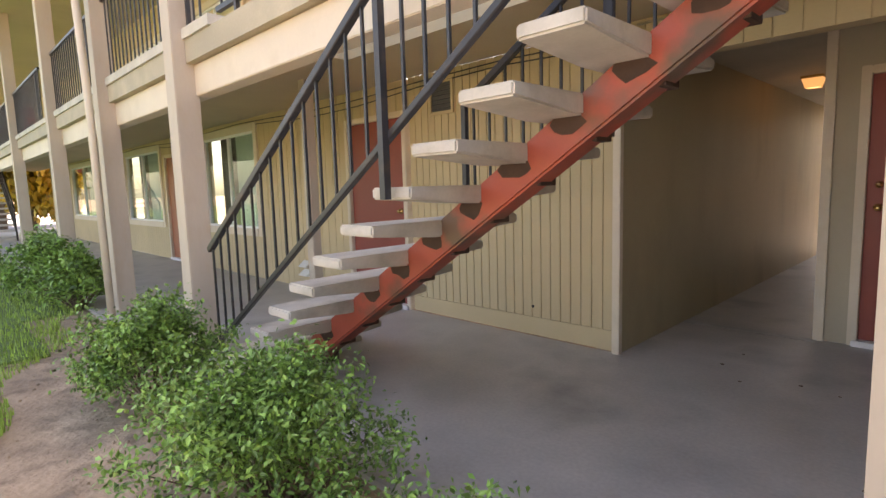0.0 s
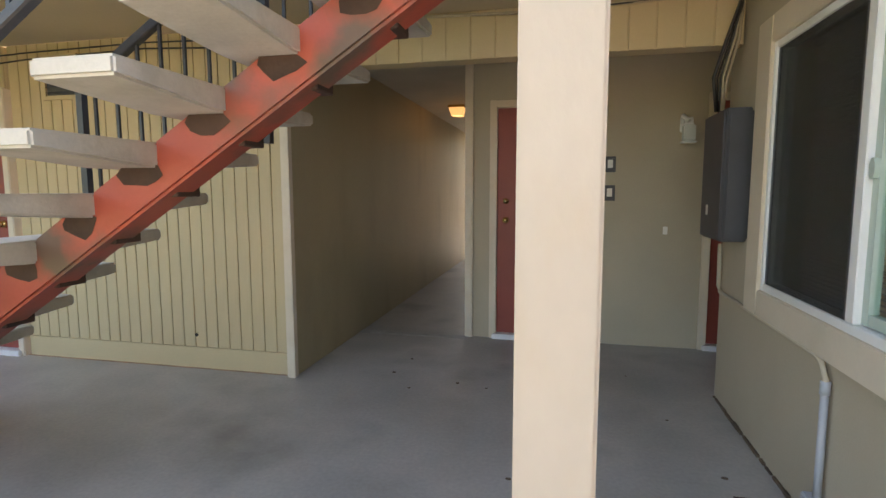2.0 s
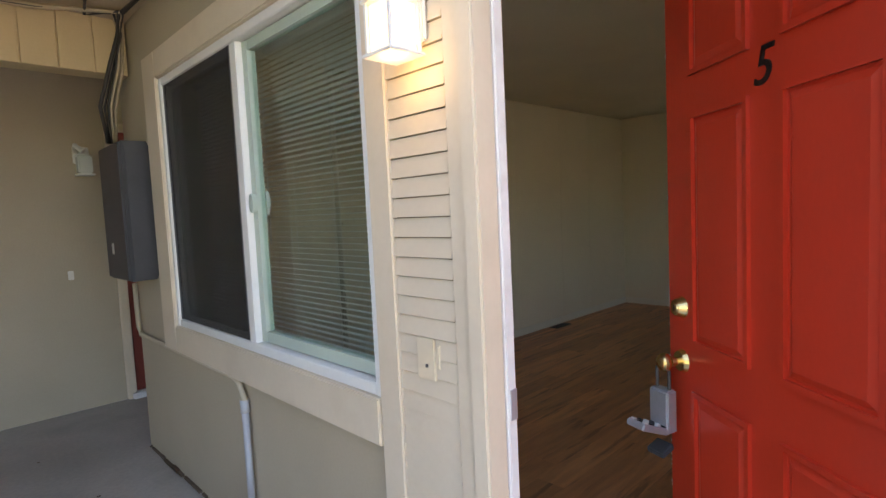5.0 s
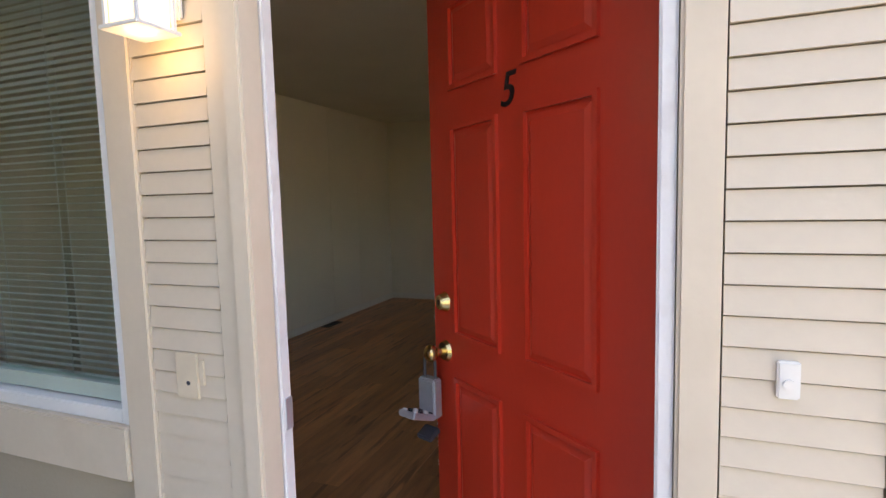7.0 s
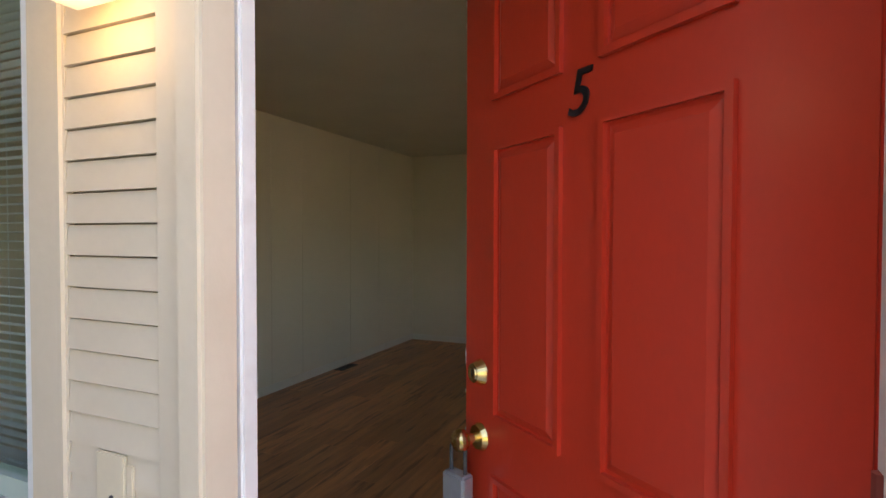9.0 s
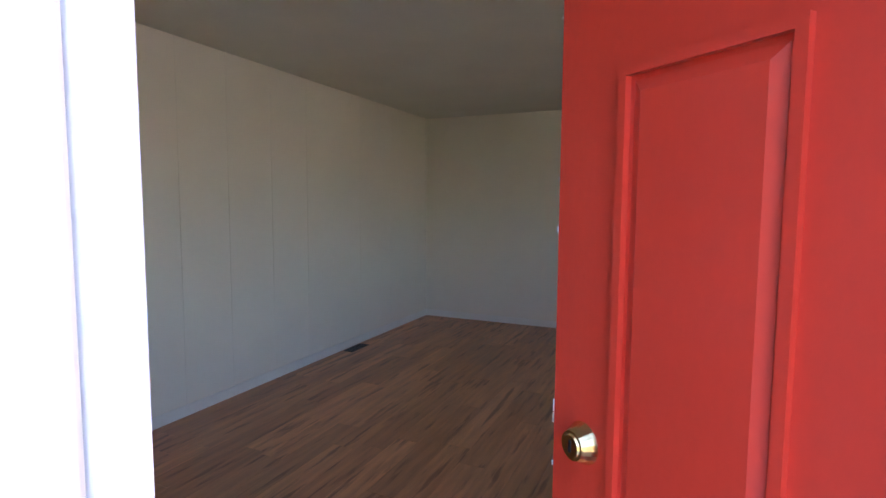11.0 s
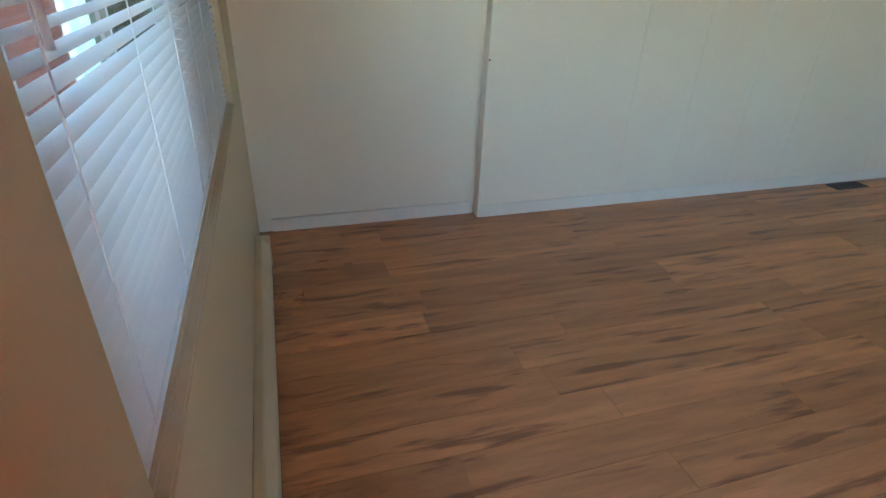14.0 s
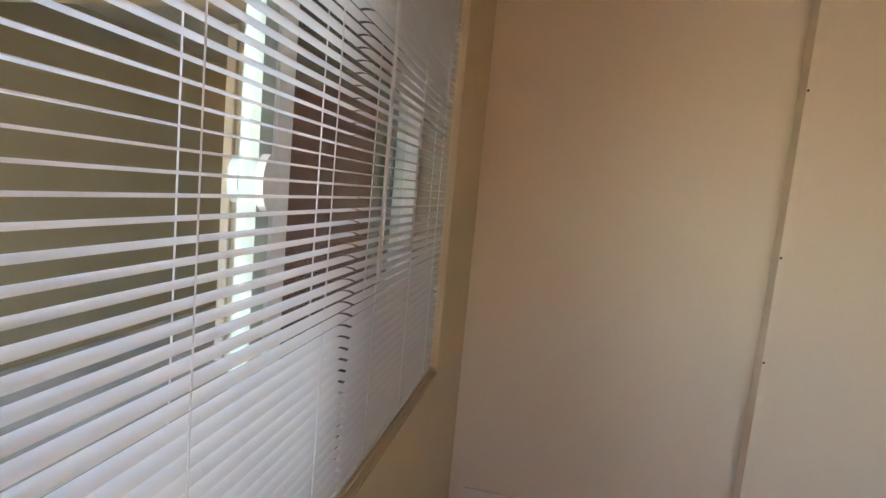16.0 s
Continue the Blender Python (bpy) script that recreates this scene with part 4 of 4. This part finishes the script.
for z in (1.55, 1.31):
    fr = empty("notice_frame", pose(0.705, 5.118, z), "small dark framed notice beside the door", "frame", "wall notices")
    boxpart("frame", [(-0.045, 0.045, -0.02, 0, 0.05, 0.065), (-0.045, 0.045, -0.02, 0, -0.065, -0.05), (-0.045, -0.032, -0.02, 0, -0.05, 0.05), (0.032, 0.045, -0.02, 0, -0.05, 0.05)], DARKST, fr)
    boxpart("backing", (-0.032, 0.032, -0.008, 0, -0.05, 0.05), DARKST, fr)
    boxpart("card", (-0.02, 0.022, -0.010, -0.008, -0.03, 0.038), PLASTIC, fr, "pale card")
tagged(boxpart("wall_switch", (1.145, 1.18, 5.108, 5.119, 0.965, 1.03), PLASTIC, bev=0.003), "small white plate on tan wall", "switch")

hl = empty("ceiling_lamp", pose(-1.05, 7.4, 2.44), "lit brass ceiling lamp with amber glass", "ceiling lamp")
boxpart("base", (-0.11, 0.11, -0.11, 0.11, -0.03, 0), BRASS, hl, bev=0.006)
bm = bmesh.new()
v0 = [bm.verts.new((sx * 0.10, sy * 0.10, -0.03)) for sx, sy in ((-1, -1), (1, -1), (1, 1), (-1, 1))]
v1 = [bm.verts.new((sx * 0.07, sy * 0.07, -0.13)) for sx, sy in ((-1, -1), (1, -1), (1, 1), (-1, 1))]
for i in range(4):
    bm.faces.new((v0[i], v0[(i + 1) % 4], v1[(i + 1) % 4], v1[i]))
bm.faces.new(v1)
part("glass", bm, AMBER2, hl, "glowing amber glass")
pl = bpy.data.lights.new("hall_light", "POINT")
pl.energy, pl.color, pl.shadow_soft_size = 0.25, (1, 0.6, 0.28), 0.06
new("hall_light", pl).location = (-1.05, 7.4, 2.24)

# louvre on the slatted wall, hole, dryer vent
lv = empty("louvre_vent", pose(-3.52, 3.785, 2.05), "dark louvred vent in tan siding", "vent")
# dark sheet for the shade between the louvre slats
boxpart("backing", (0, 0.27, -0.004, 0.0, 0, 0.27), DARKIN, lv)
boxpart("frame", [(-0.03, 0.0, -0.02, 0, -0.03, 0.30), (0.27, 0.30, -0.02, 0, -0.03, 0.30), (0, 0.27, -0.02, 0, 0.27, 0.30), (0, 0.27, -0.02, 0, -0.03, 0)], TAN, lv)
for i in range(6):
    o = boxpart("slat", (0, 0.27, -0.018, 0.0, -0.002, 0.002), DARKST, lv)
    o.matrix_basis = pose(0, -0.002, 0.03 + i * 0.042, 35, 0, 0)
bm = bmesh.new()
tube(bm, (-2.333, 3.788, 0.262), (-2.333, 3.782, 0.262), 0.014, 12)
tagged(part("wall_hole", bm, INK), "small dark hole plug in the siding", "hole")
dv = empty("dryer_vent", pose(-6.05, 3.78, 0.28), "white hooded dryer vent low on the wall", "vent")
for i in range(2):
    bm = bmesh.new()
    v = [bm.verts.new(c) for c in ((-0.1, 0, 0.1), (0.1, 0, 0.1), (0.1, -0.1, 0.02), (-0.1, -0.1, 0.02), (-0.1, 0, 0.0), (0.1, 0, 0.0))]
    for f in ((0, 1, 2, 3), (0, 3, 4), (1, 5, 2), (4, 3, 2, 5)):
        bm.faces.new([v[i2] for i2 in f])
    part("hood", bm, PLASTIC, dv).location.z = -0.12 * i

# ---- room inside ----
RX1, RY0, RY1 = 7.07, -1.08, 3.95
fl = structure(boxpart("floor_wood", (XI, RX1, RY0, RY1, -0.14, -0.004), mat("subfloor", (0.05, 0.025, 0.015), 0.8, 0.2, 5, 60, 0.1)), "reddish brown wood plank floor", "floor")
structure(boxpart("wall_room_left", [(XI, 2.67, 3.95, 4.03, 0, 2.444), (2.67, RX1, 3.88, 4.03, 0, 2.444)], WALLIN), "cream white room wall with shallow step", "wall")
structure(boxpart("wall_room_far", (RX1, RX1 + 0.12, RY0 - 0.12, 4.03, -0.1, 2.444), WALLIN), "cream white room end wall", "wall")
# opening from x 3.6 to 5.2 is added, out of view, to brighten the room
structure(boxpart("wall_room_right", [(XI, 3.6, RY0 - 0.12, RY0, 0, 2.444), (5.2, RX1, RY0 - 0.12, RY0, 0, 2.444), (3.6, 5.2, RY0 - 0.12, RY0, 0, 0.75), (3.6, 5.2, RY0 - 0.12, RY0, 2.05, 2.444)], WALLIN), "cream white room side wall", "wall")
structure(boxpart("ceiling_room", (XO, RX1 + 0.12, RY0 - 0.12, 4.03, 2.445, 2.56), CEILIN), "cream textured room ceiling", "ceiling")
# unseen window added in that opening so daylight fills the room
w5 = empty("added_fill_window", label="white framed window added out of view to light the room", category="window", kind="structure")
boxpart("window_frame", [(3.6, 3.64, RY0 - 0.10, RY0 - 0.04, 0.75, 2.05), (5.16, 5.2, RY0 - 0.10, RY0 - 0.04, 0.75, 2.05), (4.38, 4.42, RY0 - 0.10, RY0 - 0.04, 0.75, 2.05), (3.64, 5.16, RY0 - 0.10, RY0 - 0.04, 0.75, 0.79), (3.64, 5.16, RY0 - 0.10, RY0 - 0.04, 2.01, 2.05)], WHITE, w5)
for a, c in ((3.64, 4.38), (4.42, 5.16)):
    boxpart("pane", (a, c, RY0 - 0.072, RY0 - 0.068, 0.79, 2.01), GLASS, w5).visible_shadow = False
structure(boxpart("ceiling_room_lining", (XI + 0.013, RX1, RY0, 3.88, 2.41, 2.44), CEILIN), "cream textured room ceiling", "ceiling")
for d in ((XI + 0.08, 2.66, 3.934, 3.948, 0.001, 0.075), (2.672, RX1, 3.870, 3.88, 0, 0.075), (RX1 - 0.01, RX1, RY0, 3.87, 0, 0.075)):
    structure(boxpart("baseboard", d, BASEW, bev=0.003), "low white baseboard", "baseboard")
bm = bmesh.new()
for x in (2.70, 3.55, 3.95, 4.38, 4.80, 5.6, 6.2):
    box(bm, x, x + 0.012, 3.8785, 3.8805, 0.076, 2.41)
structure(part("wall_seams", bm, WALLIN), "faint upright panel joints in the painted wall", "joint")
ht = empty("baseboard_heater", pose(XI + 0.012, 1.5, 0), "long beige baseboard heater under the window", "heater")
bm = bmesh.new()
prof = [(0, 0.015), (0.045, 0.015), (0.058, 0.03), (0.058, 0.13), (0.03, 0.165), (0, 0.165)]
A = [bm.verts.new((x, 0, z)) for x, z in prof]
B = [bm.verts.new((x, 2.055, z)) for x, z in prof]
bm.faces.new(A), bm.faces.new(B[::-1])
for i in range(6):
    bm.faces.new((A[i], A[(i + 1) % 6], B[(i + 1) % 6], B[i]))
bevel(bm, 0.004, 1)
part("cover", bm, TRIMIN, ht)
boxpart("end_cap", (0, 0.062, 2.055, 2.08, 0.008, 0.17), TRIMIN, ht, bev=0.005)
boxpart("slot", (0.0585, 0.0595, 0.02, 2.04, 0.028, 0.036), INK, ht)
rv = empty("floor_register", pose(5.40, 3.80, 0.0), "small dark brown floor register by the wall", "vent")
boxpart("frame", [(-0.14, 0.14, -0.05, -0.042, 0, 0.006), (-0.14, 0.14, 0.042, 0.05, 0, 0.006), (-0.14, -0.13, -0.042, 0.042, 0, 0.006), (0.13, 0.14, -0.042, 0.042, 0, 0.006)], DARKST, rv)
for i in range(10):
    boxpart("slat", (-0.12 + i * 0.025, -0.11 + i * 0.025, -0.042, 0.042, 0, 0.005), DARKST, rv)
for z in (0.86, 1.274, 1.9):
    bm = bmesh.new()
    tube(bm, (2.676, 3.8805, z), (2.676, 3.8785, z), 0.005, 8)
    tagged(part("nail_head", bm, DARKST), "small dark nail head in the wall edge", "nail", "wall nails")


# ---- plants ----
def shrub(x, y, rx, rz, seed, n=2600, leaf_size=0.018, label="dense green shrub with small leaves growing in dirt"):
    r = random.Random(seed)
    s = empty("shrub", pose(x, y, -0.03), label, "shrub", "shrubs along the slab")
    bm = bmesh.new()
    tips = []
    for i in range(46):
        a, e = r.random() * 6.283, 0.15 + 1.35 * r.random()
        k = 0.70 + 0.45 * r.random()
        tip = Vector((rx * k * math.cos(a) * math.cos(e), rx * k * math.sin(a) * math.cos(e), rz * (0.25 + 0.8 * k * math.sin(e))))
        mid = tip * 0.5 + Vector((0.03 * (r.random() - 0.5), 0.03 * (r.random() - 0.5), 0.02))
        tube(bm, (0.04 * math.cos(a), 0.04 * math.sin(a), 0), mid, 0.007, 5, 0.004)
        tube(bm, mid, tip, 0.004, 5, 0.0015)
        tips.append((mid, tip))
    part("branchwork", bm, BARK, s)
    vs, fs = [], []
    for i in range(n):
        mid, tip = tips[r.randrange(len(tips))]
        u = r.random() ** 0.6
        c = mid.lerp(tip, u * 1.05) + Vector((r.gauss(0, 1), r.gauss(0, 1), r.gauss(0, 1))) * (0.055 * rx / 0.45) * (1.15 - 0.5 * u)
        if c.z < 0.03:
            c.z = 0.03 + 0.05 * r.random()
        q = Euler((r.gauss(0, 0.7), r.gauss(0, 0.7), r.random() * 6.28)).to_matrix()
        L = leaf_size * (0.7 + 0.7 * r.random())
        k = len(vs)
        for p in ((-L, 0, 0), (-0.2 * L, -0.5 * L, 0.12 * L), (L, 0, 0), (-0.2 * L, 0.5 * L, 0.12 * L)):
            vs.append(c + q @ Vector(p))
        fs += [(k, k + 1, k + 2, k + 3)]
    me = bpy.data.meshes.new("foliage")
    me.from_pydata(vs, [], fs)
    me.materials.append(LEAF)
    o = new("foliage", me)
    o.parent = s
    return s


shrub(-1.66, 1.0, 0.56, 0.60, 1, 15000, 0.015)
shrub(-3.25, 1.02, 0.52, 0.66, 2, 12000, 0.016)
shrub(-0.68, 0.98, 0.40, 0.40, 3, 4200, 0.014, "low green shrub with small leaves beside the slab")
for i, (x, y, a, h) in enumerate(((-7.3, 1.35, 0.5, 0.62), (-8.6, 1.35, 0.6, 0.72), (-10.2, 1.40, 0.65, 0.75))):
    shrub(x, y, a, h, 20 + i, 3600, 0.03)


def tree(x, y, h, r0, material, seed, label):
    r = random.Random(seed)
    t = empty("tree", pose(x, y, -0.06), label, "tree", "yard trees")
    bm = bmesh.new()
    tube(bm, (0, 0, 0), (0.1, 0.1, h * 0.5), 0.16, 9, 0.10)
    limbs = []
    for i in range(16):
        a, e = r.random() * 6.28, 0.2 + 1.1 * r.random()
        b = Vector((0.1, 0.1, h * (0.28 + 0.25 * r.random())))
        tip = b + Vector((math.cos(a) * math.cos(e), math.sin(a) * math.cos(e), math.sin(e))) * r0 * (0.7 + 0.5 * r.random())
        tube(bm, b, tip, 0.06, 6, 0.015)
        limbs.append((b, tip))
    part("trunk", bm, BARK, t)
    vs, fs = [], []
    for i in range(5000):
        b, tip = limbs[r.randrange(16)]
        c = b.lerp(tip, 0.35 + 0.75 * r.random()) + Vector((r.gauss(0, 1), r.gauss(0, 1), r.gauss(0, 1))) * 0.4
        q = Euler((r.random() * 6, r.random() * 6, r.random() * 6)).to_matrix()
        L, k = 0.19, len(vs)
        vs += [c + q @ Vector(p) for p in ((-L, 0, 0), (0, -0.6 * L, 0), (L, 0, 0), (0, 0.6 * L, 0))]
        fs.append((k, k + 1, k + 2, k + 3))
    me = bpy.data.meshes.new("crown")
    me.from_pydata(vs, [], fs)
    me.materials.append(material)
    o = new("crown", me)
    o.parent = t
    return t


tree(-31, 2.9, 8.0, 3.2, REDLEAF, 31, "red-leaved tree in the far yard")
tree(-32, 6.0, 7.5, 3.0, REDLEAF, 32, "red-leaved tree in the far yard")
tree(-28, 3.6, 3.6, 1.6, YELLEAF, 33, "small yellow-leaved tree in the far yard")

# ---- planks of the room floor, last ----
PW, PL = 0.148, 1.22
bm = bmesh.new()
box(bm, 0.0008, PL - 0.0008, 0.0008, PW - 0.0008, -0.004, 0)
plank = None
rp = random.Random(11)
row, y = 0, RY0
while y < RY1 - 0.01:
    w = min(PW, RY1 - y)
    x = XI - PL * rp.random()
    while x < RX1:
        x0, x1 = max(x, XI), min(x + PL, RX1)
        if x1 - x0 > 0.02:
            if plank is None:
                plank = part("plank", bm, WOOD, fl)
                o = plank
            else:
                o = new("plank", plank.data)
                o.parent = fl
            o.location = (x0, y, 0)
            o.scale = ((x1 - x0) / PL, w / PW, 1)
        x += PL
    y += PW
